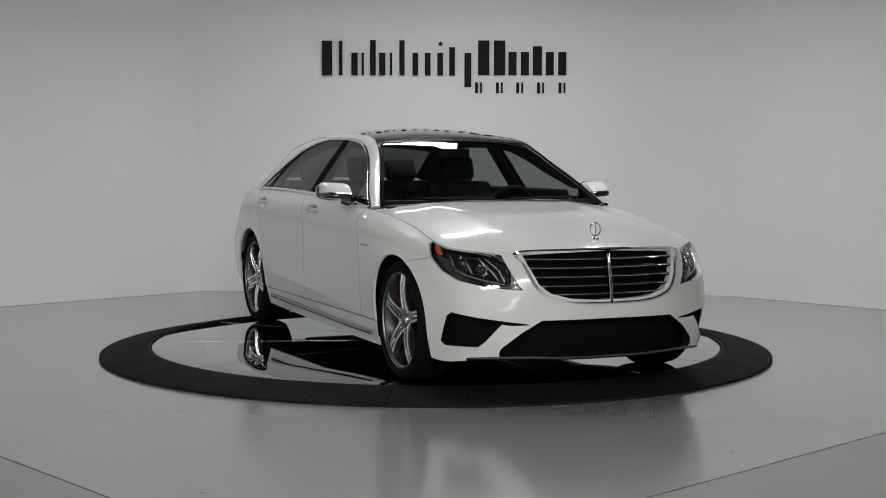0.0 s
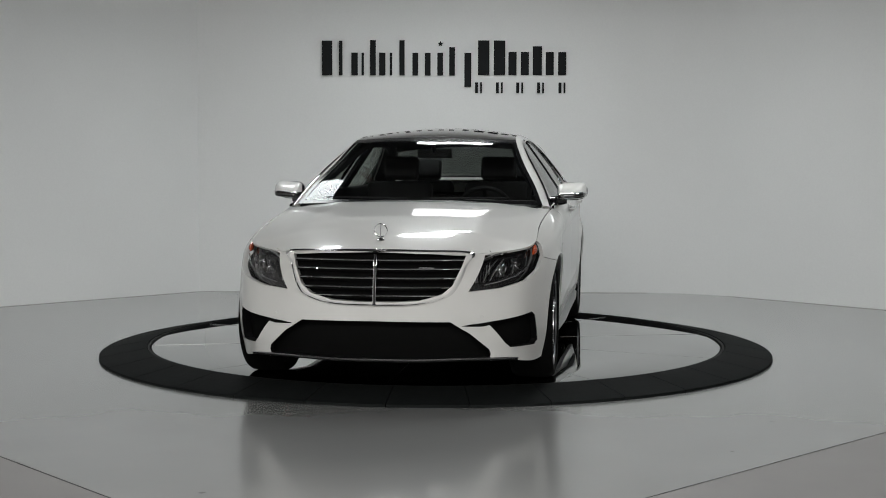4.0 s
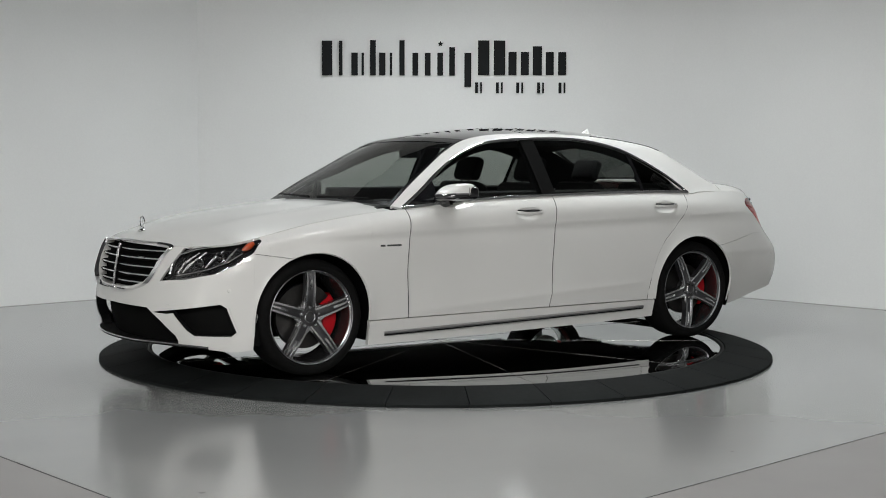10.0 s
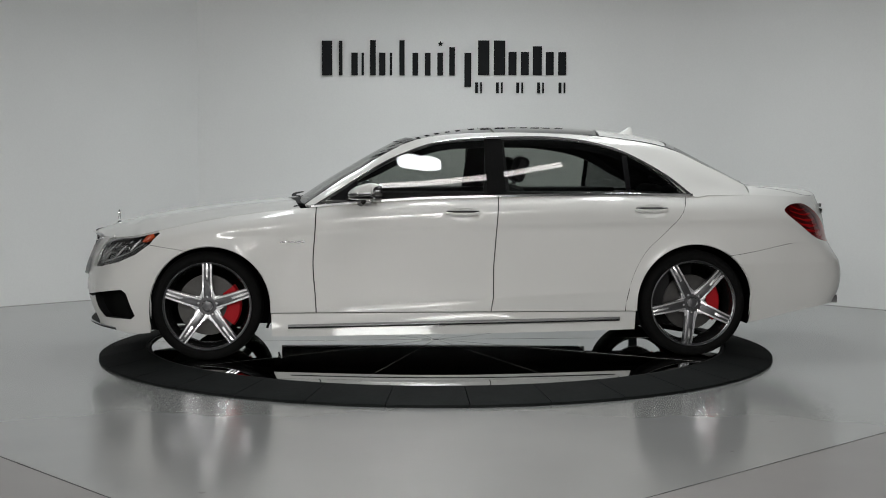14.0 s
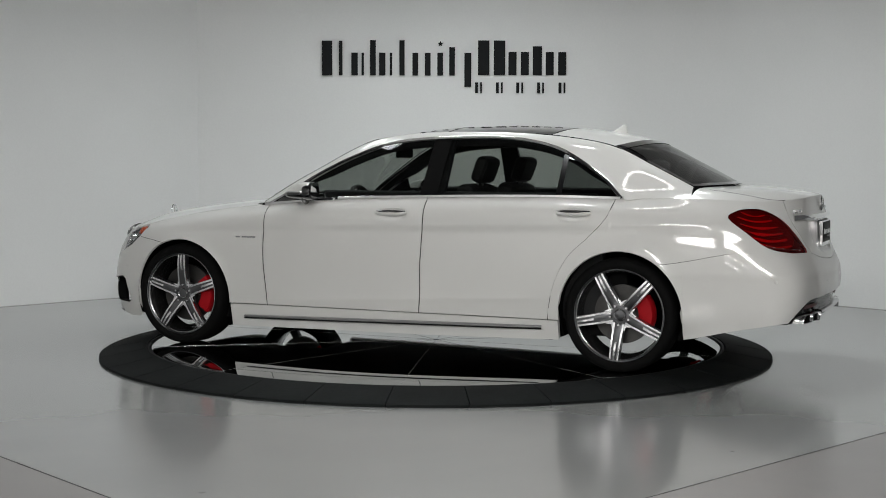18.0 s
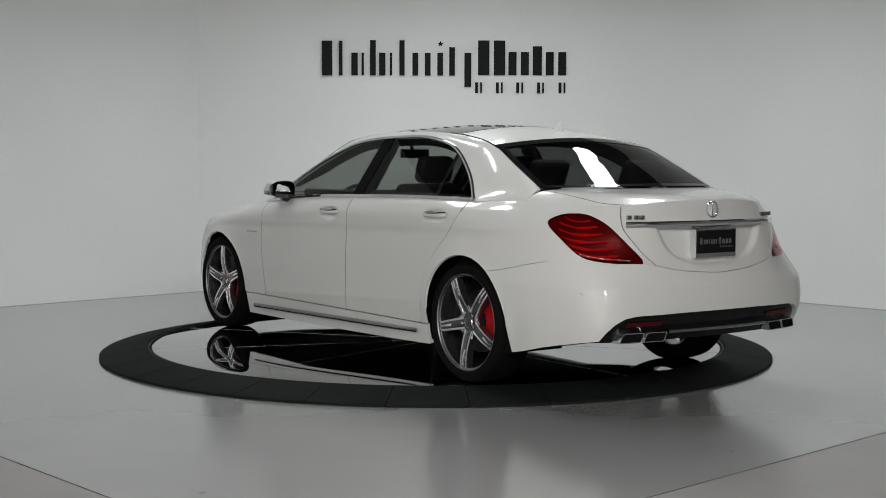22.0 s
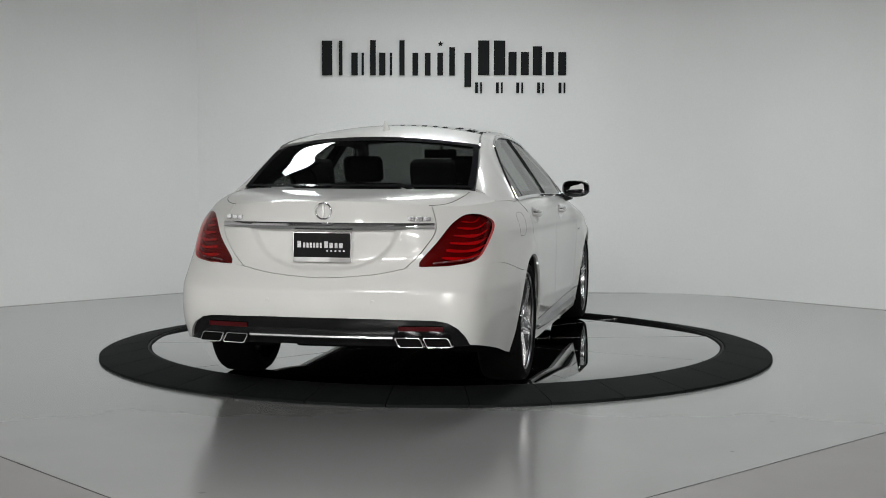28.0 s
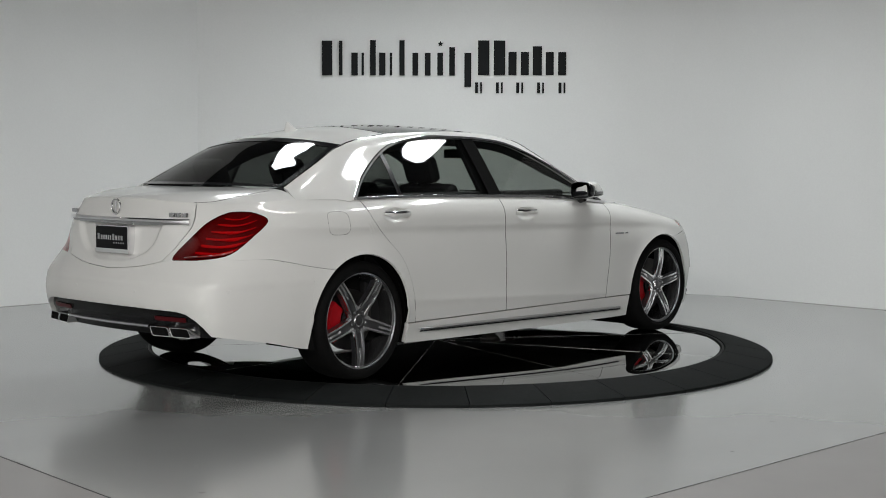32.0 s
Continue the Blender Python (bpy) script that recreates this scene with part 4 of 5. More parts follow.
def build_rear(car):
    """Rear bumper, boot lid, diffuser and tail pipes."""
    U = NJ - 1
    xs = [TAIL_MEET] + [x for x in arch_columns(-1.70, -1.98, 12) if x < TAIL_MEET - .002]
    cols = [float(u_of(x)) for x in xs] + list(np.linspace(13.1, U, 64))
    cols = sorted(set(cols))
    us = cols + [-u for u in cols[::-1] if u < U - 1e-6]
    lo, hi = [], []
    for u in us:
        z0, z1 = z_range(u)
        x = float(level(2, abs(u))[0])
        if abs(u) < 13.2:
            a = arch(x)
            z0 = max(z0, a) if a > 0 else z0
        top = tail_joint(u) - tail_gap(u)
        lo.append(min(z0, top - 0.002)), hi.append(top)
    # near the middle of the tail the skin beyond u = U folds onto the other side
    P = []
    for u, l, h in zip(us, lo, hi):
        P.append([skin(u, l + (h - l) * j / 25) for j in range(26)])
    bm = outward(bm_grid(P))
    back = (-1, 0, 0)
    dif = [(-2.6, y, z) for y, z in ((-.60, .468), (-.3, .473), (0, .474), (.3, .473), (.60, .468), (.665, .456), (.715, .425), (.745, .385), (.765, .335), (.6, .325), (0, .31), (-.6, .325), (-.765, .335), (-.745, .385), (-.715, .425), (-.665, .456))]
    cut_region(bm, dif, back, depth=0.04).free()
    rim_fold(bm, 0.014)
    bumper = sheet("rear_bumper", bm, M_PAINT, car)
    P = [[skin(u, z) + np.array((0.03, 0, 0)) for z in np.linspace(.325, .48, 8)] for u in list(np.linspace(U - 3.6, U, 26)) + list(-np.linspace(U, U - 3.6, 26)[1:])]
    sheet("diffuser", outward(bm_grid(P), (-1.5, 0, .4)), M_PILLAR, bumper, "gloss black diffuser panel")

    def tail_x(y):
        u = U - float(np.interp(abs(y), [0, .25, .5, .78], [0, 1, 2, 3]))
        return float(skin(u, .40)[0])
    P = []
    for y in np.linspace(-.385, .385, 41):
        x = tail_x(y)
        P.append([(x + .05, y, .362), (x - .004, y, .366), (x - .012, y, .372), (x - .010, y, .380), (x - .002, y, .386), (x + .05, y, .388)])
    part("diffuser_blade", bm_grid(P), M_SATIN, bumper, "satin silver cross blade")
    for s in (1, -1):
        P = [[(skin(u, z) + np.array((.022, 0, 0))) * np.array((1, s, 1)) for z in (.408, .412, .428, .432)] for u in np.linspace(15.55, 16.35, 9)]
        part("reflector", bm_grid(P), M_REFLECT, bumper, "dark red reflector strip")
        for y in (.470, .612):
            ring = [(a * 0.066 - 0.012 * b, b * 0.0275) for a, b in [(-1, -.7), (-.9, -1), (.9, -1), (1, -.7), (1, .7), (.9, 1), (-.9, 1), (-1, .7)]]
            P = []
            for dx, k, kz in ((0.10, .97, .95), (-0.003, 1.0, 1.0), (-0.009, .965, .93), (-0.008, .905, .80), (0.012, .88, .74)):
                P.append([(tail_x(y + q[0] * k) + dx, s * (y + q[0] * k), .352 + q[1] * kz) for q in ring])
            part("tail_pipe", bm_grid(P, wrap_v=True), M_CHROME, bumper, "slim-edged chrome tail pipe", angle=50)
            # flat near-black cap, for the shade inside the pipe
            b2 = bmesh.new()
            b2.faces.new([b2.verts.new((tail_x(y + q[0]) + .008, s * (y + q[0] * .93), .352 + q[1] * .84)) for q in ring])
            part("pipe_mouth", b2, M_VOID, bumper)
    # tail panel and boot lid
    P = []
    for i in range(109):
        w = i / 54 - 1
        col = []
        for j in range(52):
            u, z = 17.0, .9
            for _ in range(4):
                z0, z1 = tail_joint(u) + GB, z_range(u)[1]
                z = z0 + (z1 - z0) * j / 51
                u = U - abs(w) * (U - lid_joint(z) - .01)
            q = skin(u, z)
            # pressed recess round the plate
            wide = float(np.interp(z, [.70, .715, .735, .77, .81, .85, .93], [0, .11, .21, .30, .35, .38, .415]))
            k = max(0.0, min(1.0, (wide - q[1]) / .045)) * max(0.0, min(1.0, (z - .712) / .03)) * max(0.0, min(1.0, (.945 - z) / .014))
            q[0] += .026 * k * k * (3 - 2 * k)
            q[1] *= 1 if w < 0 else -1
            col.append(q)
        P.append(col)
    bm = bm_grid(P)
    outward(bm, (-1.5, 0, .8))
    lid = sheet("boot_lid", rim_fold(bm, 0.014), M_PAINT, car, angle=60)
    build_deck(car, lid)
    # chrome bar over the plate
    P = []
    for y in np.linspace(-.575, .575, 41):
        u = U - float(np.interp(abs(y), [0, .27, .52, .72], [0, 1, 2, 2.7]))
        q = skin(u, .945)
        x = q[0]
        t = 1 - (abs(y) / .6) ** 6
        low = .006 * min(1.0, (abs(y) / .45) ** 6)
        P.append([(x + .01, y, .962), (x - .010 * t, y, .962), (x - .019 * t, y, .955), (x - .022 * t, y, .944), (x - .012 * t, y, .925 + low), (x + .02, y, .921 + low)])
    part("chrome_bar", bm_grid(P), M_CHROME, lid, "wide chrome bar over the plate")
    # plate holder
    x = -2.662
    part("plate_frame", bm_box(x - .006, x + .045, -.158, .158, .757, .915, .004), M_CHROME, lid, "chrome plate frame")
    part("plate", bm_box(x - .009, x, -.152, .152, .782, .908, .003), M_BLACK, lid, "black dealer plate with pale bars")
    for i, (w, o) in enumerate(((.02, -.125), (.012, -.098), (.012, -.080), (.012, -.062), (.012, -.044), (.012, -.026), (.012, -.008), (.02, .02), (.02, .048), (.016, .074), (.02, .100))):
        part("plate_bar", bm_box(x - .011, x - .008, -o - w / 2 - .004, -o + w / 2 - .004, .832, .866 if i in (0, 7) else .858, 0), M_SATIN, lid)
    for o in np.linspace(.03, .12, 5):
        part("plate_bar", bm_box(x - .011, x - .008, -o - .005, -o + .005, .812, .821, 0), M_SATIN, lid)
    # round emblem, and plain badge bars
    xe = -2.634
    b2 = bm_lathe([(.036, .0), (.038, .006), (.042, .008), (.046, .006), (.047, .0)], 40, "x")
    bmesh.ops.scale(b2, vec=(-1, 1, 1), verts=b2.verts[:])
    bmesh.ops.translate(b2, vec=(xe, 0, 1.02), verts=b2.verts[:])
    part("emblem_ring", b2, M_CHROME, lid, "chrome ring emblem")
    part("emblem_bar", bm_box(xe - .006, xe + .004, -.004, .004, .984, 1.058, .001), M_CHROME, lid)
    for y0, y1 in ((.56, .535), (.52, .495), (.49, .465), (-.44, -.475), (-.48, -.515), (-.52, -.555)):
        ym = (y0 + y1) / 2
        q = skin(U - float(np.interp(abs(ym), [0, .27, .52, .72], [0, 1, 2, 2.7])), .985)
        part("badge_bar", bm_box(q[0] - .005, q[0] + .01, min(y0, y1), max(y0, y1), .973, .995, .001), M_BADGE, lid)


def deck_edge(u):
    return level(len(LEVELS) - 1, u)


def build_deck(car, lid):
    """Boot lid's top, from the rear window to the lip."""
    U = NJ - 1
    us = np.linspace(float(u_of(-1.985)), U, 44)
    P = []
    for u in us:
        E = deck_edge(u)
        t = (u - us[0]) / (U - us[0])
        mx = -2.085 - (2.615 - 2.085) * t ** 0.8
        mz = float(catmull([-2.70, -2.615, -2.45, -2.25, -2.085], [1.05, 1.072, 1.094, 1.112, 1.125], mx))
        row = []
        for b in np.linspace(0, 1, 16):
            w = 1 - b
            z = mz + (E[2] - mz) * w ** (3 + 9 * (1 - t) ** 2)
            row.append((E[0] + (mx - E[0]) * b, E[1] * (1 - b), z))
        P.append(row)
    P = np.array(P)
    M = P[:, ::-1] * np.array((1, -1, 1))
    bm = bm_grid(np.concatenate([P, M[:, 1:]], axis=1))
    bmesh.ops.remove_doubles(bm, verts=bm.verts[:], dist=0.0005)
    sheet("deck", rim_fold(outward(bm, (-2, 0, .5)), .012), M_PAINT, lid)
    # joint from the window's corner out to the lid's side joint
    for s in (1, -1):
        pts = []
        for t in np.linspace(0, 1, 22):
            i = t * 15
            col = P[int(np.interp(t, [0, 1], [2, float(np.searchsorted(us, 15.50))]))]
            b = 15 * (.16 * (1 - t) + .0 * t)
            k = int(b)
            q = col[k] + (col[k + 1] - col[k]) * (b - k)
            pts.append((q[0], q[1] * s, q[2] - .0008))
        part("lid_joint", bm_tube(pts, .0022, 6), M_GAP, lid)


HOOD_X = [0.90, 1.09, 1.5, 1.89, 2.19, 2.29, 2.36, 2.405]
HOOD_Z = [1.03, 1.022, .985, .935, .872, .842, .818, .80]


def build_hood(car):
    us = list(np.linspace(0.0, 4.0, 40)) + [float(u_of(x)) for x in np.linspace(1.93, 0.99, 36)]
    P = []
    for u in us:
        E = level(len(LEVELS) - 1, u) * np.array((1, 1, 1))
        t = min(1.0, (2.405 - E[0]) / (2.405 - .99))
        mx = 2.405 - (2.405 - 1.09) * t
        mz = float(catmull(HOOD_X, HOOD_Z, mx))
        row = []
        for b in np.linspace(0, 1, 22):
            w = 1 - b
            y = E[1] * w
            # two soft power lines run back from the grille's corners
            ridge = 0.007 * math.exp(-((abs(y) - .50) / .07) ** 2) * min(1, max(0, (2.2 - mx) * 3))
            row.append((E[0] + (mx - E[0]) * b, y, mz + (E[2] - mz) * w ** 2.4 + ridge))
        P.append(row)
    P = np.array(P)
    M = P[:, ::-1] * np.array((1, -1, 1))
    bm = bm_grid(np.concatenate([P, M[:, 1:]], axis=1))
    bmesh.ops.remove_doubles(bm, verts=bm.verts[:], dist=0.0005)
    for v in bm.verts:
        v.co.y *= 0.9965
    outward(bm, (1.5, 0, .3))
    hood = sheet("hood", rim_fold(bm, 0.015), M_PAINT, car)
    # ring ornament on a stalk
    b2 = bm_lathe([(.033, -.003), (.036, -.004), (.039, 0), (.036, .004), (.033, .003)], 40, "x")
    bmesh.ops.translate(b2, vec=(2.268, 0, .900), verts=b2.verts[:])
    orn = part("hood_ornament", b2, M_CHROME, hood, "upright chrome ring ornament")
    part("stalk", bm_tube([(2.268, 0, .852), (2.268, 0, .875), (2.268, 0, .935)], [.005, .0035, .003]), M_CHROME, orn)
    part("foot", bm_lathe([(.0, .012), (.012, .010), (.022, .003), (.024, -.004)], 24, "z"), M_CHROME, orn).location = (2.268, 0, .849)
    # wipers and cowl
    P = []
    for y in np.linspace(-.76, .76, 31):
        x = 1.10 - .16 * (y / .76) ** 2
        P.append([(x + .03, y, 1.002), (x - .03, y, 1.012), (x - .09, y, 1.03)])
    part("cowl", bm_grid(P), M_BLACK, car)
    for s in (1, -1):
        part("wiper", bm_tube([(1.06, .06 * s, 1.04), (1.045, .3 * s, 1.045), (1.0, .60 * s, 1.047)], [.009, .007, .004], 6), M_BLACK, car, "black wiper blade")


# Greenhouse lines (one side): the edge next to the glass roof and the screens, and the edge over the side windows
INNER = np.array([(.965, .80, .998), (.785, .735, 1.122), (.59, .657, 1.240), (.41, .598, 1.345), (.23, .560, 1.422), (-.05, .542, 1.462), (-.40, .538, 1.473),
                  (-.80, .535, 1.463), (-1.15, .562, 1.433), (-1.46, .614, 1.374), (-1.72, .655, 1.255), (-1.975, .682, 1.128)])
OUTER = np.array([(.905, .845, .985), (.74, .798, 1.085), (.56, .728, 1.20), (.36, .657, 1.305), (.12, .605, 1.392), (-.12, .59, 1.425), (-.42, .582, 1.437),
                  (-.70, .584, 1.435), (-.97, .61, 1.398), (-1.18, .66, 1.33), (-1.42, .757, 1.19), (-1.575, .848, 1.058)])
OUTER_TAIL = np.array([(-1.70, .836, 1.058), (-1.84, .82, 1.060), (-1.985, .798, 1.061)])


def side_glass(x, z):
    """y of the side glass at station x and height z: leaning in towards the roof."""
    b = float(pchip([-1.6, -1.2, -.3, .5, .95], [.838, .852, .862, .848, .825], x))
    t = max(0.0, (z - 1.03)) / .40
    return b + (.586 - b) * (0.9 * t + 0.1 * t * t)


def build_greenhouse(car):
    n = len(INNER)
    tt = np.linspace(0, n - 1, 90)
    I = catmull(np.arange(n), INNER, tt)
    O = catmull(np.arange(n), OUTER, tt)
    for side in (1, -1):
        sg = np.array((1, side, 1))
        # white rail: pillar, roof rail and rear pillar in one sweep; the rear part widens down to the shoulder
        k_end = 9.0
        ti = np.linspace(0, k_end, 76)
        Oa = catmull(np.arange(n), OUTER, np.interp(ti, [0, 7, 9], [0, 7, 9]))
        Ia = catmull(np.arange(n), INNER, ti)
        extra_i = catmull(np.arange(n), INNER, np.linspace(9, 11, 26)[1:])
        chain = np.vstack([OUTER[9:], OUTER_TAIL])
        extra_o = catmull(np.arange(len(chain)), chain, np.linspace(0, len(chain) - 1, 26)[1:])
        Io, Oo = np.vstack([Ia, extra_i]), np.vstack([Oa, extra_o])
        P, strip = [], []
        for i, (a, b) in enumerate(zip(Io, Oo)):
            row = []
            slim = 1 - .05 * max(0.0, min(1.0, (4.6 - i * 9 / 75) / 1.0))
            if i * 9 / 75 < 4.7:
                strip.append([(b + (a - b) * k + np.array((0, -.004, -o))) * sg for k, o in ((slim - .03, .014), ((slim + 1) / 2, .010), (1.0, .004))])
            a = b + (a - b) * slim
            ch = a - b
            nrm = np.array((0, ch[2], -ch[1]))
            nrm = nrm / (np.linalg.norm(nrm) + 1e-9)
            if nrm[1] < 0:
                nrm = -nrm
            size = np.linalg.norm(ch)
            flow = max(0.0, min(1.0, (i - 70) / 16))
            for w in np.linspace(0, 1, 17):
                bow = .20 * w * (1 - w) * (1 - flow) + flow * (.10 * w * (1 - w) - .018 * math.sin(2 * math.pi * w))
                row.append((b + ch * w + nrm * size * bow) * sg)
            P.append(row)
        bm = outward(bm_grid(P), (-.3, 0, .9))
        rim_fold(bm, 0.02)
        sheet("roof_rail", bm, M_PAINT, car)
        liner = []
        for row in P:
            row = np.array(row)
            d = np.array((row[8][0], 0.0, 1.05)) - row[8]
            d = d / (np.linalg.norm(d) + 1e-9)
            liner.append([q + d * .030 for q in row[::2]])
        sheet("pillar_lining", bm_grid(liner), M_LEATHER, car, "black inner pillar lining")
        surround = []
        for q in catmull(np.arange(n), OUTER, np.linspace(1.2, 10.4, 60)):
            drop = .055 * min(1.0, (q[2] - 1.06) / .18)
            surround.append([(q[0], (q[1] - a) * side, q[2] - b * drop / .055) for a, b in ((.012, -.006), (.028, .02), (.034, .045), (.050, .058), (.075, .05), (.085, .0))])
        sheet("window_surround", bm_grid(surround), M_LEATHER, car, "black inner window surround")
        sheet("pillar_strip", outward(bm_grid(strip), (-.3, 0, .9)), M_PILLAR, car)
        pts = [tuple((q + np.array((0, -.005, -.004))) * sg) for q in catmull(np.arange(n), INNER, np.linspace(7.3, 9.15, 30))]
        part("roof_ditch", bm_tube(pts, .009, 6), M_PIANO, car, "black moulding along the roof")
        # chrome line round the side windows
        belt = []
        for x in np.linspace(.92, -1.585, 40):
            q = level(len(LEVELS) - 1, float(u_of(x)))
            belt.append((x, (q[1] + .001) * side, q[2] + .006))
        def band(line, half, lift):
            """Flat chrome moulding along a line, facing outwards."""
            line = np.array(line)
            T = np.gradient(line, axis=0)
            P = []
            for q, t in zip(line, T):
                up = np.cross(t, np.array((0, side, 0)))
                up = up / (np.linalg.norm(up) + 1e-9) * (-1 if up[2] < 0 else 1)
                out = np.array((0, side, 0.0))
                P.append([q + up * k * half + out * o for k, o in ((1.05, -.006), (1.0, lift - .004), (.75, lift), (-.75, lift + .002), (-1.0, lift - .002), (-1.05, -.008))])
            return bm_grid(P)
        top = [tuple((o + np.array((0, .002, .001))) * sg) for o in O]
        part("window_chrome", band(belt, .0095, .012), M_CHROME, car, "chrome belt line", angle=50)
        part("window_chrome", band(top, .0085, .007), M_CHROME, car, "chrome line over the side windows", angle=50)
        # side panes
        xo, zo = O[:, 0], O[:, 2]

        def pane_sheet(x0, x1, nx, off, lift=0.0, skew=0.0):
            P = []
            for x in np.linspace(x0, x1, nx):
                zt = float(np.interp(-x, -xo, zo)) - lift
                zb = z_range(float(u_of(min(x, .94))))[1] + .004
                zt = max(zt, zb + .002)
                col = []
                for j in range(10):
                    z = zb + (zt - zb) * j / 9
                    xx = x + skew * (z - zb)
                    zz = min(z, float(np.interp(-xx, -xo, zo)) - lift)
                    col.append((xx, (side_glass(xx, zz) - off) * side, zz))
                P.append(col)
            return outward(bm_grid(P), (-.3, 0, 1.2))
        ob = sheet("front_side_window", pane_sheet(.64, -.235, 34, .006), M_GLASS, car, "tinted side window")
        ob.visible_shadow = False
        ob = sheet("rear_side_window", pane_sheet(-.335, -1.15, 34, .006), M_GLASS, car, "tinted side window")
        ob.visible_shadow = False
        ob = sheet("quarter_window", pane_sheet(-1.175, -1.56, 20, .006), M_REARGLASS, car, "small dark quarter window")
        ob.visible_shadow = False
        # pillars in gloss black
        sheet("centre_pillar", pane_sheet(-.225, -.345, 6, .002), M_VOID, car, "black centre pillar")
        sheet("divider_bar", pane_sheet(-1.145, -1.18, 4, .003), M_PILLAR, car)
        sheet("mirror_triangle", pane_sheet(.90, .62, 14, .003), M_PIANO, car)
        inner_poly = [(x, (side_glass(x, z) - .03) * side, z) for x, z in ((-.20, 1.02), (-.38, 1.02), (-.36, 1.43), (-.24, 1.43))]
        part("pillar_trim", bm_prism(inner_poly, (0, 0, 0), (0, -.03 * side, 0)), M_BLACK, car)
        build_mirror(car, side)
    # windscreen
    def across(t):
        """Row over the car's width at place t along the screen and roof."""
        e = catmull(np.arange(n), INNER, t)
        return e
    P = []
    for t in np.linspace(0, 4.0, 22):
        e = across(t)
        bow = .070 - .030 * t / 4
        crown = .004 + .012 * t / 4
        P.append([(e[0] + bow * (1 - w * w), e[1] * w, e[2] + (crown + .004) * (1 - w * w)) for w in np.linspace(-1, 1, 31)])
    ob = sheet("windscreen", outward(bm_grid(P), (.3, 0, .8)), M_SCREEN, car, "curved windscreen")
    ob.visible_shadow = False
    # black print round the screen's border
    def border(rows, w0, w1, lift=.0025):
        out = []
        for r in rows:
            r = np.array(r)
            ws = np.linspace(-1, 1, len(r))
            out.append([tuple(np.array([np.interp(w, ws, r[:, k]) for k in range(3)]) + np.array((0, 0, lift))) for w in np.linspace(w0, w1, 7)])
        return out
    for w0, w1 in ((-1, -.965), (.965, 1)):
        sheet("screen_border", outward(bm_grid(border(P, w0, w1)), (.3, 0, .8)), M_PILLAR, car)
    sheet("screen_border", outward(bm_grid([[tuple(np.array(q) + np.array((0, 0, .003))) for q in r] for r in P[-3:]]), (.3, 0, .8)), M_PILLAR, car)
    sheet("screen_border", outward(bm_grid([[tuple(np.array(q) + np.array((0, 0, .003))) for q in r] for r in P[:2]]), (.3, 0, .8)), M_PILLAR, car)
    # roof: two dark glass panels, then painted metal
    def roof_rows(t0, t1, m):
        R_ = []
        for t in np.linspace(t0, t1, m):
            e = across(t)
            k = (t - 4) / 5
            bow = .04 * (1 - k) - .085 * k
            crown = .018 + .022 * math.sin(math.pi * min(1, max(0, k))) + .028 * k
            R_.append([(e[0] + bow * (1 - w * w), e[1] * w, e[2] + crown * (1 - w * w)) for w in np.linspace(-1, 1, 31)])
        return R_
    for name, t0, t1, mat, lab in (("glass_roof", 4.03, 5.7, M_PIANO, "gloss black glass roof panel"), ("glass_roof", 5.74, 7.55, M_PIANO, "gloss black glass roof panel"), ("roof", 7.6, 8.97, M_PAINT, "")):
        bm = outward(bm_grid(roof_rows(t0, t1, 18)), (-.5, 0, .8))
        sheet(name, rim_fold(bm, .012), mat, car, lab)
    # headlining, dark
    bm = bm_grid([[(x, y * .95, z - .035) for x, y, z in r] for r in roof_rows(4.2, 8.9, 20)])
    sheet("headlining", bm, M_LEATHER, car)
    # rear window
    P = []
    for t in np.linspace(9.0, 11.0, 22):
        e = across(t)
        k = (t - 9) / 2
        bow = -.085 - .035 * k
        crown = .046 - .040 * k
        P.append([(e[0] + bow * (1 - w * w), e[1] * w * .985, e[2] + crown * (1 - w * w) + .002) for w in np.linspace(-1, 1, 31)])
    ob = sheet("rear_window", outward(bm_grid(P), (-1, 0, .8)), M_REARGLASS, car, "dark tinted rear window")
    ob.visible_shadow = False
    for w0, w1 in ((-1, -.95), (.95, 1)):
        sheet("rear_border", outward(bm_grid(border(P, w0, w1)), (-1, 0, .8)), M_PIANO, car)
    sheet("rear_border", outward(bm_grid([[tuple(np.array(q) + np.array((0, 0, .003))) for q in r] for r in P[:3]]), (-1, 0, .8)), M_PIANO, car)
    sheet("rear_border", outward(bm_grid([[tuple(np.array(q) + np.array((0, 0, .003))) for q in r] for r in P[-2:]]), (-1, 0, .8)), M_PIANO, car)
    # shark fin
    rows = []
    for k in range(9):
        t = k / 8
        z = 1.45 + .075 * t
        x0, x1 = -1.19 - .145 * t ** .75, -1.375 + .02 * t
        w = .022 * (1 - t) ** .8 + .003
        rows.append([((x0 + x1) / 2 + (x0 - x1) / 2 * math.cos(a), w * math.sin(a), z) for a in np.linspace(0, 2 * math.pi, 20, endpoint=False)])
    part("roof_fin", bm_grid(rows, wrap_v=True), M_PAINT, car)


MIRROR_SECTION = [(-.080, -.046), (-.086, .000), (-.080, .042), (-.045, .056), (.005, .054), (.060, .034), (.100, .002), (.112, -.024), (.100, -.043), (.020, -.050)]


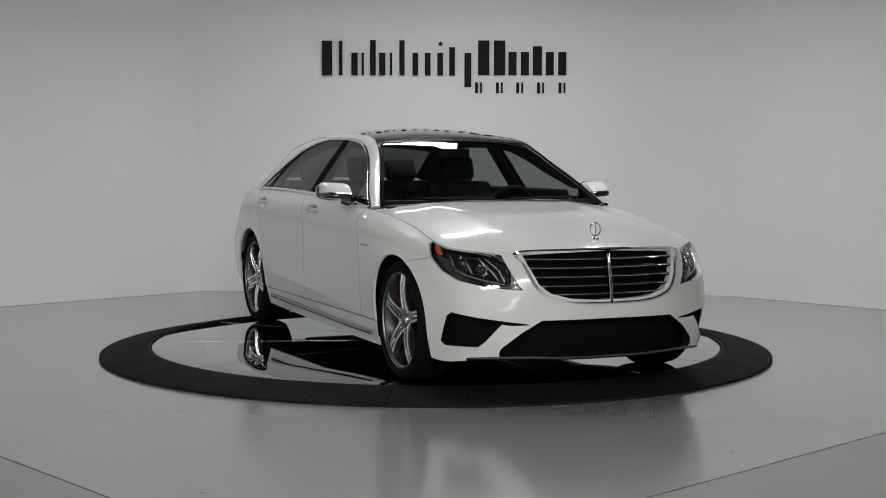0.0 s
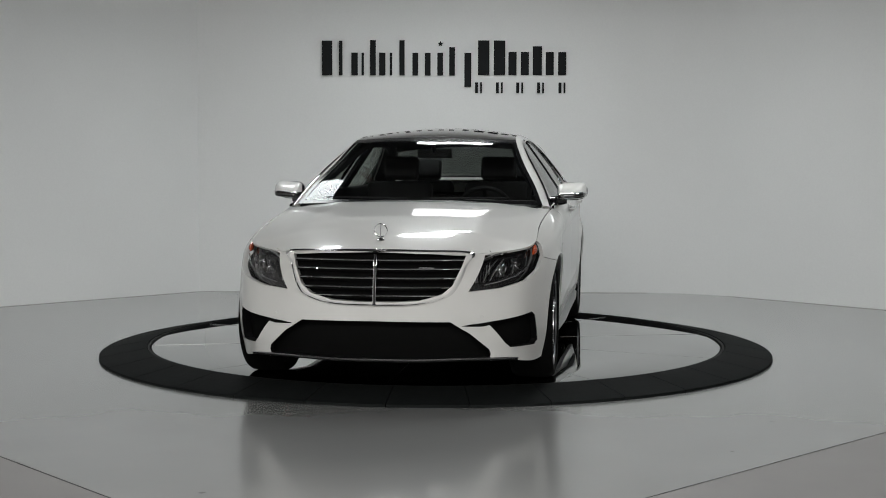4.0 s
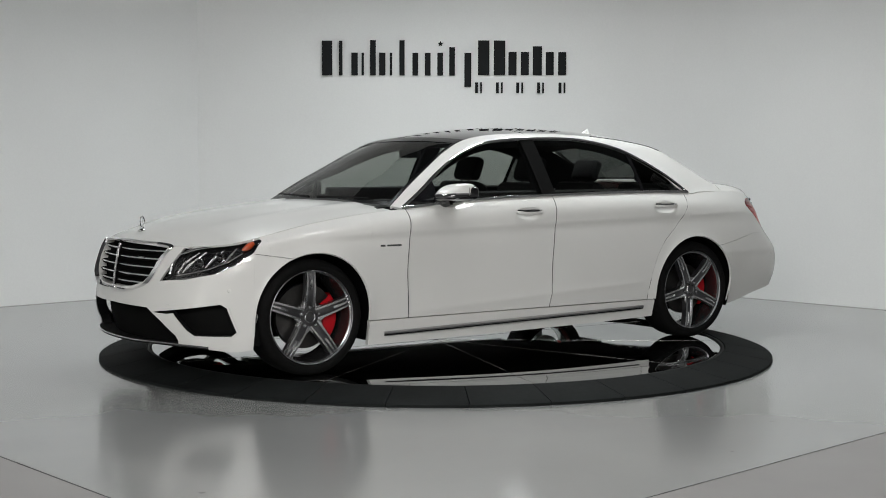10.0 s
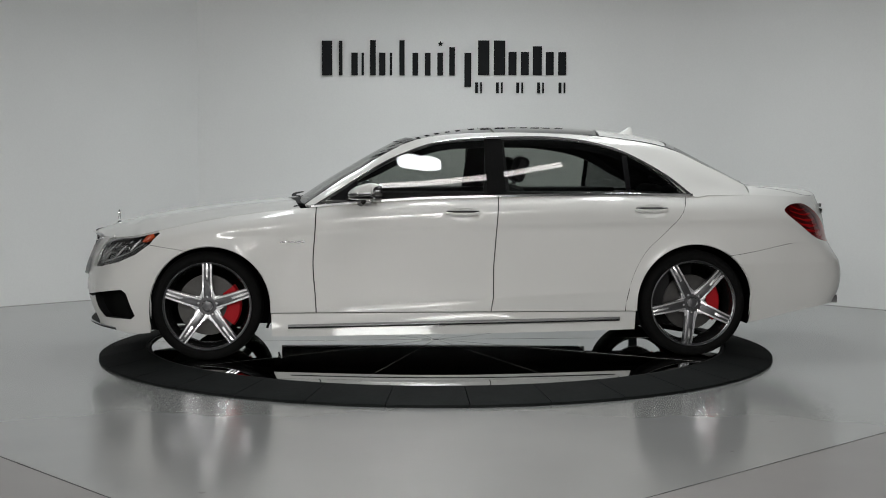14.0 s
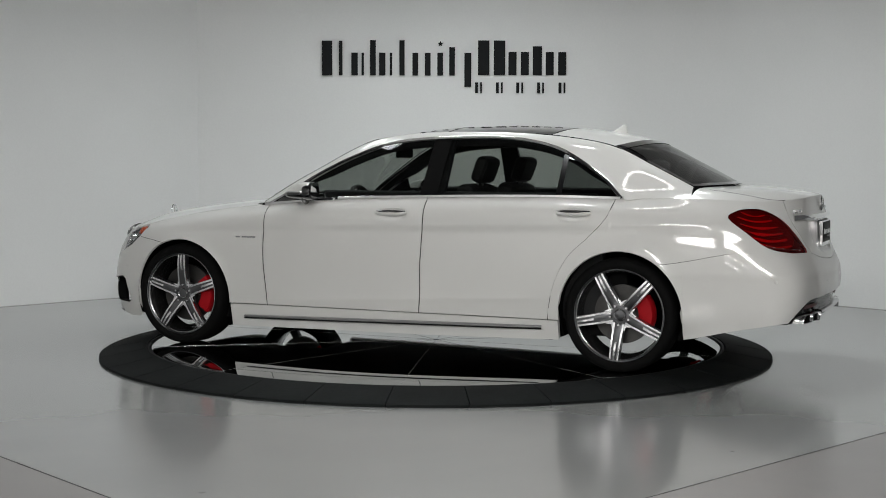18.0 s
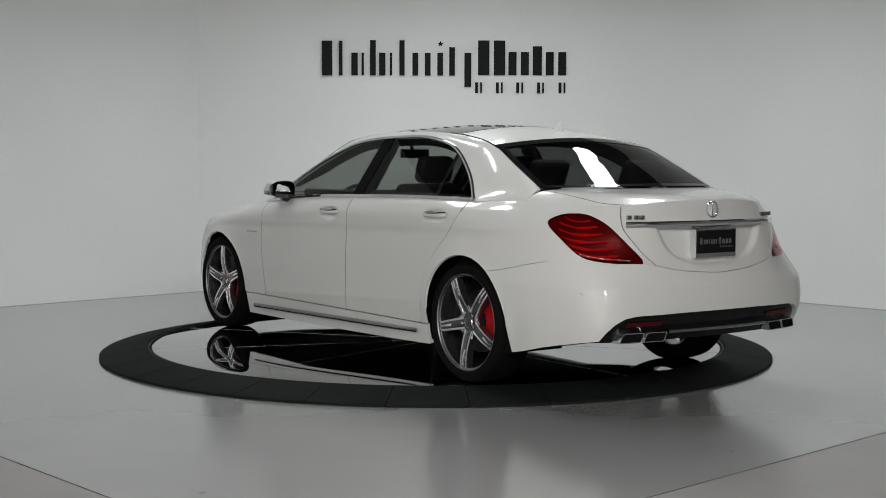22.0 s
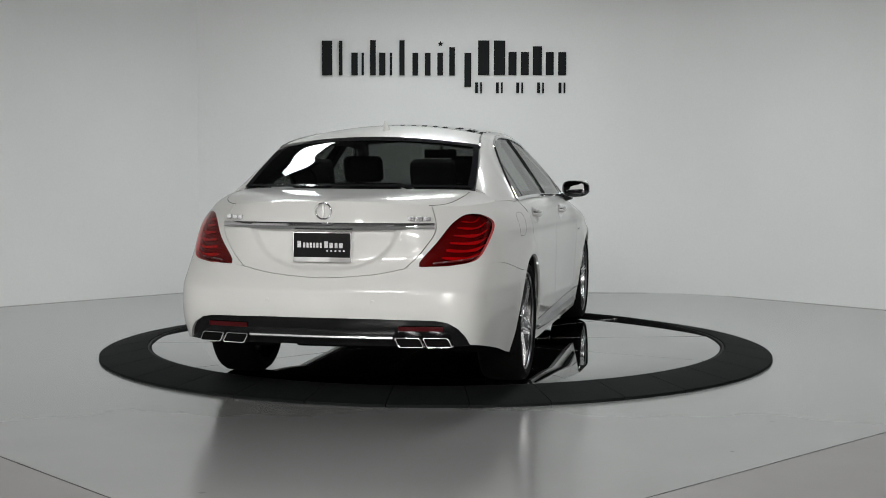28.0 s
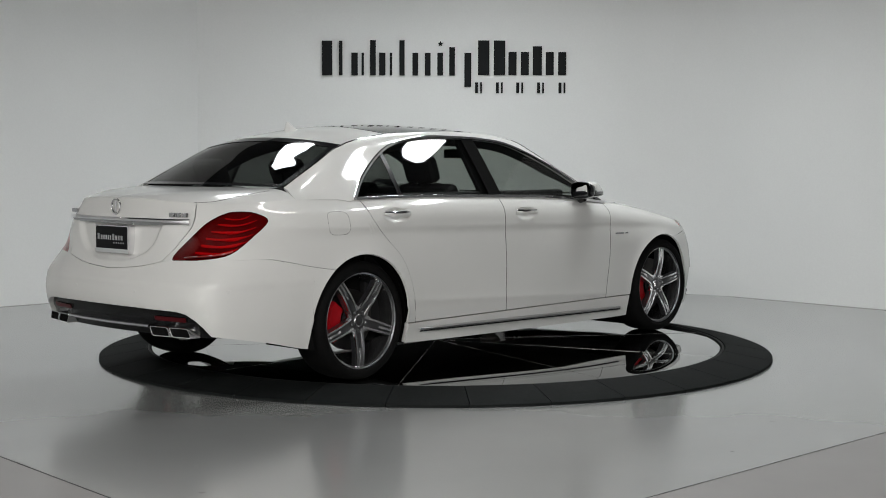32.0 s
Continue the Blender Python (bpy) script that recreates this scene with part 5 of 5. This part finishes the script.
def build_mirror(car, side):
    """Door mirror: bullet-shaped cap over a dark foot, glass in a black rim behind."""
    m = new("door_mirror")
    m.parent = car
    n = len(MIRROR_SECTION)
    sec = catmull(np.arange(-2, n + 3), np.array([MIRROR_SECTION[k % n] for k in range(-2, n + 3)]), np.linspace(0, n, 41)[:-1])

    def loft(grow=1.0, low=-1.0, top=1.0):
        rows = []
        for t in np.linspace(0, 1, 19):
            e = abs(2 * t - 1)
            k = max(.02, (1 - e ** (4.5 if t > .5 else 7)) ** .5) * grow
            cx, cz = .590 - .035 * t - .02 * max(0, t - .6), 1.075 + .012 * t
            y = .872 + .19 * t + (.004 if t > .5 else -.004) * (grow - 1) * 20
            rows.append([(cx + (a + .01) * k - .01, y * side, cz + min(max(b * (.55 + .45 * k) if k < 1 else b * k, low), top)) for a, b in sec])
        return bm_grid(rows, wrap_v=True)
    part("shell", loft(), M_PAINT, m, "white mirror cap")
    part("lower_shell", loft(1.035, top=-.014), M_PIANO, m, "gloss black lower shell")
    part("turn_strip", loft(1.045, low=-.014, top=-.006), M_CHROME, m, "slim chrome and lamp strip")

    def outline(k, dx):
        out = []
        for a in np.linspace(0, 2 * math.pi, 28, endpoint=False):
            cy, cz = math.copysign(abs(math.cos(a)) ** .62, math.cos(a)), math.copysign(abs(math.sin(a)) ** .62, math.sin(a))
            y = .968 + .100 * k * cy
            out.append((.512 - .035 * (y - .87) / .2 + dx, y * side, 1.080 + (.060 if cy < .2 else .060 - .014 * (cy - .2)) * k * cz))
        return out
    part("back_shell", bm_grid([outline(.93, .050), outline(1.0, .035), outline(1.02, .0), outline(.97, -.010), outline(.90, -.008)], wrap_v=True), M_PIANO, m, "rounded gloss black rim")
    part("glass", bm_prism(outline(.92, -.005), (0, 0, 0), (-.003, 0, 0)), M_MIRROR, m, "mirror glass")
    part("stalk", bm_tube([(.62, .825 * side, 1.008), (.60, .87 * side, 1.018), (.585, .93 * side, 1.026)], [.042, .034, .026], 12, flat=.7), M_PIANO, m, "black foot")


def build_wheel_mesh():
    """Meshes of one wheel, axis along y, outer face towards +y."""
    out = {}
    R = .350
    prof = [(.278, .105), (.287, .120), (.309, .128), (.331, .121), (.345, .10), (R, .06), (R, 0), (R, -.06), (.344, -.10), (.328, -.122), (.30, -.13), (.27, -.115)]
    out["tyre"] = (bm_lathe(prof, 96), M_TYRE, 60)
    prof = [(.283, .116), (.286, .110), (.280, .104), (.268, .098), (.262, .06), (.25, 0), (.252, -.08), (.275, -.11)]
    out["rim"] = (bm_lathe(prof, 96), M_BARREL, 40)
    out["rim_lip"] = (bm_lathe([(.2750, .107), (.2765, .1145), (.280, .1165), (.2838, .1142), (.2838, .107)], 96), M_RIMLIP, 50)

    def spoke(width_in, width_out, y_in, y_out, th, r0, r1, s=(0, 0)):
        """One spoke, pointing up."""
        rows = []
        for t in np.linspace(0, 1, 7):
            r = r0 + (r1 - r0) * t
            w = width_in + (width_out - width_in) * t
            y = y_in + (y_out - y_in) * t + .012 * math.sin(math.pi * t)
            x = s[0] + (s[1] - s[0]) * t
            rows.append([(x + dx, y + dy, r) for dx, dy in ((-w, -th), (-w, 0), (-w * .82, .004), (w * .82, .004), (w, 0), (w, -th))])
        return bm_grid(rows, wrap_v=True)
    out["spoke"] = (spoke(.036, .031, .074, .092, .034, .040, .276), M_RIMGREY, 35)
    out["spoke_face"] = (spoke(.0072, .0068, .080, .098, .012, .050, .278, (-.029, -.0232)), M_RIMCUT, 35)
    out["spoke_edge"] = (spoke(.0072, .0068, .080, .098, .012, .050, .278, (.029, .0232)), M_RIMCUT, 35)
    out["spoke_rib"] = (spoke(.0085, .0068, .092, .0975, .010, .155, .277), M_RIMCUT, 35)
    # web that joins two spokes at the hub
    web = bmesh.new()
    ring = []
    for rr, aa in ((.062, 54), (.090, 70), (.103, 67.5), (.080, 54), (.103, 40.5), (.090, 38)):
        ring.append((rr * math.cos(radians(aa)), .0, rr * math.sin(radians(aa))))
    bm_prism(ring, (0, .060, 0), (0, .0835, 0), web)
    out["spoke_web"] = (web, M_RIMCUT, 30)
    out["hub"] = (bm_lathe([(.0, .082), (.03, .082), (.034, .083), (.055, .082), (.078, .078), (.082, .03)], 40), M_RIMGREY, 35)
    out["centre_cap"] = (bm_lathe([(.0, .094), (.024, .093), (.034, .090), (.038, .082)], 32), M_RIMGREY, 35)
    out["cap_ring"] = (bm_lathe([(.030, .0915), (.033, .0935), (.037, .090), (.0385, .084)], 32), M_SATIN, 50)
    bolt = bm_lathe([(.0, .010), (.008, .010), (.011, .005), (.011, -.02)], 6)
    bmesh.ops.translate(bolt, vec=(0, .085, .060), verts=bolt.verts[:])
    out["wheel_bolt"] = (bolt, M_SATIN, 35)
    return out


def build_wheels(car):
    meshes = {}
    for name, (bm, mat, angle) in build_wheel_mesh().items():
        bmesh.ops.recalc_face_normals(bm, faces=bm.faces[:])
        me = bpy.data.meshes.new(name)
        bm.to_mesh(me)
        bm.free()
        me.materials.append(mat)
        me.polygons.foreach_set("use_smooth", [True] * len(me.polygons))
        me.set_sharp_from_angle(angle=radians(angle))
        meshes[name] = me
    labels = {"tyre": "black low-profile tyre", "rim": "grey barrel", "spoke_face": "machined spoke face", "rim_lip": "slim grey outer lip", "spoke_web": "machined web at the hub"}
    for x, side, turn in ((1.5825, 1, 0), (1.5825, -1, -6), (-1.5825, 1, 29), (-1.5825, -1, 36)):
        w = new("wheel")
        w.parent = car
        w.location = (x + OX, .800 * side + OY, .350)
        w.rotation_euler = (0, radians(turn if side > 0 else turn), 0 if side > 0 else math.pi)
        for name, me in meshes.items():
            for k in range(5 if name[:5] in ("spoke", "wheel") else 1):
                ob = new(name, me)
                ob.parent = w
                ob.rotation_euler.y = radians(72 * k)
                if name in labels:
                    tagged(ob, labels[name])
        # brake, held still behind the spokes
        r = .195 if x > 0 else .18
        bm = bm_lathe([(.07, .02), (r, .02), (r, -.012), (.07, -.012)], 64)
        bmesh.ops.translate(bm, vec=(x, .80 * side, .35), verts=bm.verts[:])
        part("brake_disc", bm, M_DISCIRON, car)
        P = []
        for a in np.linspace(-38, 38, 13):
            aa = radians(a + 180)
            P.append([(x + rr * math.cos(aa), (.80 + h) * side, .35 + rr * math.sin(aa)) for rr, h in ((r - .075, -.03), (r - .075, .042), (r - .05, .05), (r + .008, .046), (r + .018, .03), (r + .018, -.03))])
        part("brake_caliper", bm_grid(P, wrap_v=True), M_RED, car, "red brake caliper")


def rounded(x0, x1, y0, y1, z0, z1, r, m=None):
    return bm_box(x0, x1, y0, y1, z0, z1, r, m=m)


def build_interior(car):
    for x, rear in ((.0, False), (-1.12, True)):
        for y in (.37, -.37):
            seat = new("rear_seat" if rear else "front_seat")
            seat.parent = car
            part("cushion", rounded(x - .25, x + .27, y - .26, y + .26, .40, .56, .05), M_LEATHER, seat)
            lean = Matrix.Translation((x - .23, y, .5)) @ Matrix.Rotation(radians(-20 if not rear else -24), 4, "Y")
            part("backrest", rounded(-.07, .07, -.25, .25, .0, .66, .06, m=lean), M_LEATHER, seat)
            part("headrest", rounded(-.045, .045, -.135, .135, .68, .86, .045, m=lean), M_LEATHER, seat)
            part("headrest_post", bm_tube([lean @ Vector((0, .05, .62)), lean @ Vector((0, .05, .72))], .008), M_SATIN, seat)
            part("headrest_post", bm_tube([lean @ Vector((0, -.05, .62)), lean @ Vector((0, -.05, .72))], .008), M_SATIN, seat)
    P = []
    for y in np.linspace(-.80, .80, 25):
        P.append([(.98 - .1 * (y / .8) ** 2, y, .99), (.72, y, 1.01 + .02 * math.exp(-((y - .37) / .2) ** 2)), (.55, y, .97), (.50, y, .86), (.62, y, .55), (.9, y, .5)])
    part("dashboard", bm_grid(P), M_LEATHER, car)
    lean = Matrix.Translation((.40, .37, .93)) @ Matrix.Rotation(radians(-66), 4, "Y")
    bm = bm_tube([lean @ Vector((.185 * math.cos(a), .185 * math.sin(a), 0)) for a in np.linspace(0, 2 * math.pi, 36, endpoint=False)], .016, 8, closed=True)
    wheel = part("steering_wheel", bm, M_LEATHER, car)
    part("wheel_hub", bm_lathe([(.0, .02), (.05, .02), (.07, 0), (.05, -.05)], 24, "z"), M_BLACK, wheel).matrix_basis = lean
    for a in (0, 180, 270):
        part("wheel_spoke", bm_tube([lean @ Vector((.05 * math.cos(radians(a + 90)), .05 * math.sin(radians(a + 90)), 0)), lean @ Vector((.18 * math.cos(radians(a + 90)), .18 * math.sin(radians(a + 90)), 0))], .012, 6), M_BLACK, wheel)
    part("rear_view_mirror", rounded(.27, .30, -.12, .12, 1.30, 1.365, .012), M_BLACK, car)
    part("mirror_arm", bm_tube([(.30, 0, 1.345), (.335, 0, 1.385)], .013), M_BLACK, car)
    part("parcel_shelf", rounded(-2.02, -1.45, -.66, .66, .96, 1.0, .02), M_LEATHER, car)
    part("cabin_tub", rounded(-1.55, 1.0, -.80, .80, .20, .42, .03), M_VOID, car)
    for s in (1, -1):
        part("door_trim", rounded(-1.45, .95, .78 * s - .03, .78 * s + .03, .30, 1.0, .02), M_LEATHER, car)
        part("door_trim", rounded(-1.40, .52, .765 * s - .03, .765 * s + .03, .98, 1.085, .025), M_LEATHER, car)
    part("rear_bulkhead", rounded(-1.60, -1.48, -.80, .80, .3, 1.02, .02), M_VOID, car)
    part("firewall", rounded(.98, 1.04, -.78, .78, .25, .99, .02), M_VOID, car)
    part("underbody", rounded(-1.75, 1.95, -.45, .45, .18, .36, .03), M_VOID, car)
    part("underbody", rounded(-1.15, 1.15, -.84, .84, .165, .30, .03), M_VOID, car)
    part("boot_floor", rounded(-2.5, -1.95, -.50, .50, .30, .72, .03), M_VOID, car)
    part("engine_bay", rounded(1.05, 2.2, -.52, .52, .3, .74, .03), M_VOID, car)


OX, OY = -0.0423, 0.0226     # the car stands a little off the turning axis


def build_car():
    car = new("car")
    tagged(car, "pearl white luxury sedan with black glass roof and chrome grille", "car")
    build_body(car)
    build_fuel_flap(car)
    build_front(car)
    build_rear(car)
    build_hood(car)
    build_greenhouse(car)
    build_interior(car)
    for ob in car.children:
        ob.location = Vector(ob.location) + Vector((OX, OY, 0))
    build_wheels(car)
    for ob in car.children:
        if ob.name.startswith("brake"):
            ob.location = (OX, OY, 0)
    car.location = (0, 0, ZD)
    return car


car = build_car()


def motions():
    """The disc turns the car round, a little unevenly."""
    swing = [(0, 1.94), (1, 1.7), (2, 1.4), (3.1, 1.29), (3.5, .95), (4.5, .1), (5.5, -.53), (6, -.53), (7, -.3), (9, -.33), (10, -1.1), (11, -1.6), (12, -1.64), (13, -1.41),
             (14, -1.0), (14.5, -.6), (15.5, .1), (16.5, .65), (17, .9), (18, .82), (19, .7), (20, .36), (21, .0), (22, .1), (23, .6), (24, .8), (25, .6), (25.5, .3), (26.5, -.5),
             (27.5, -1.4), (28, -1.82), (29, -2.1), (30, -1.85), (31, -1.7), (32, -1.72)]
    rows = [(t, pose(0, 0, ZD, 0, 0, 192.963 - 7.5553 * (t - 13) + d)) for t, d in swing]
    walk(car, rows)
    walk(disc, rows)


motions()
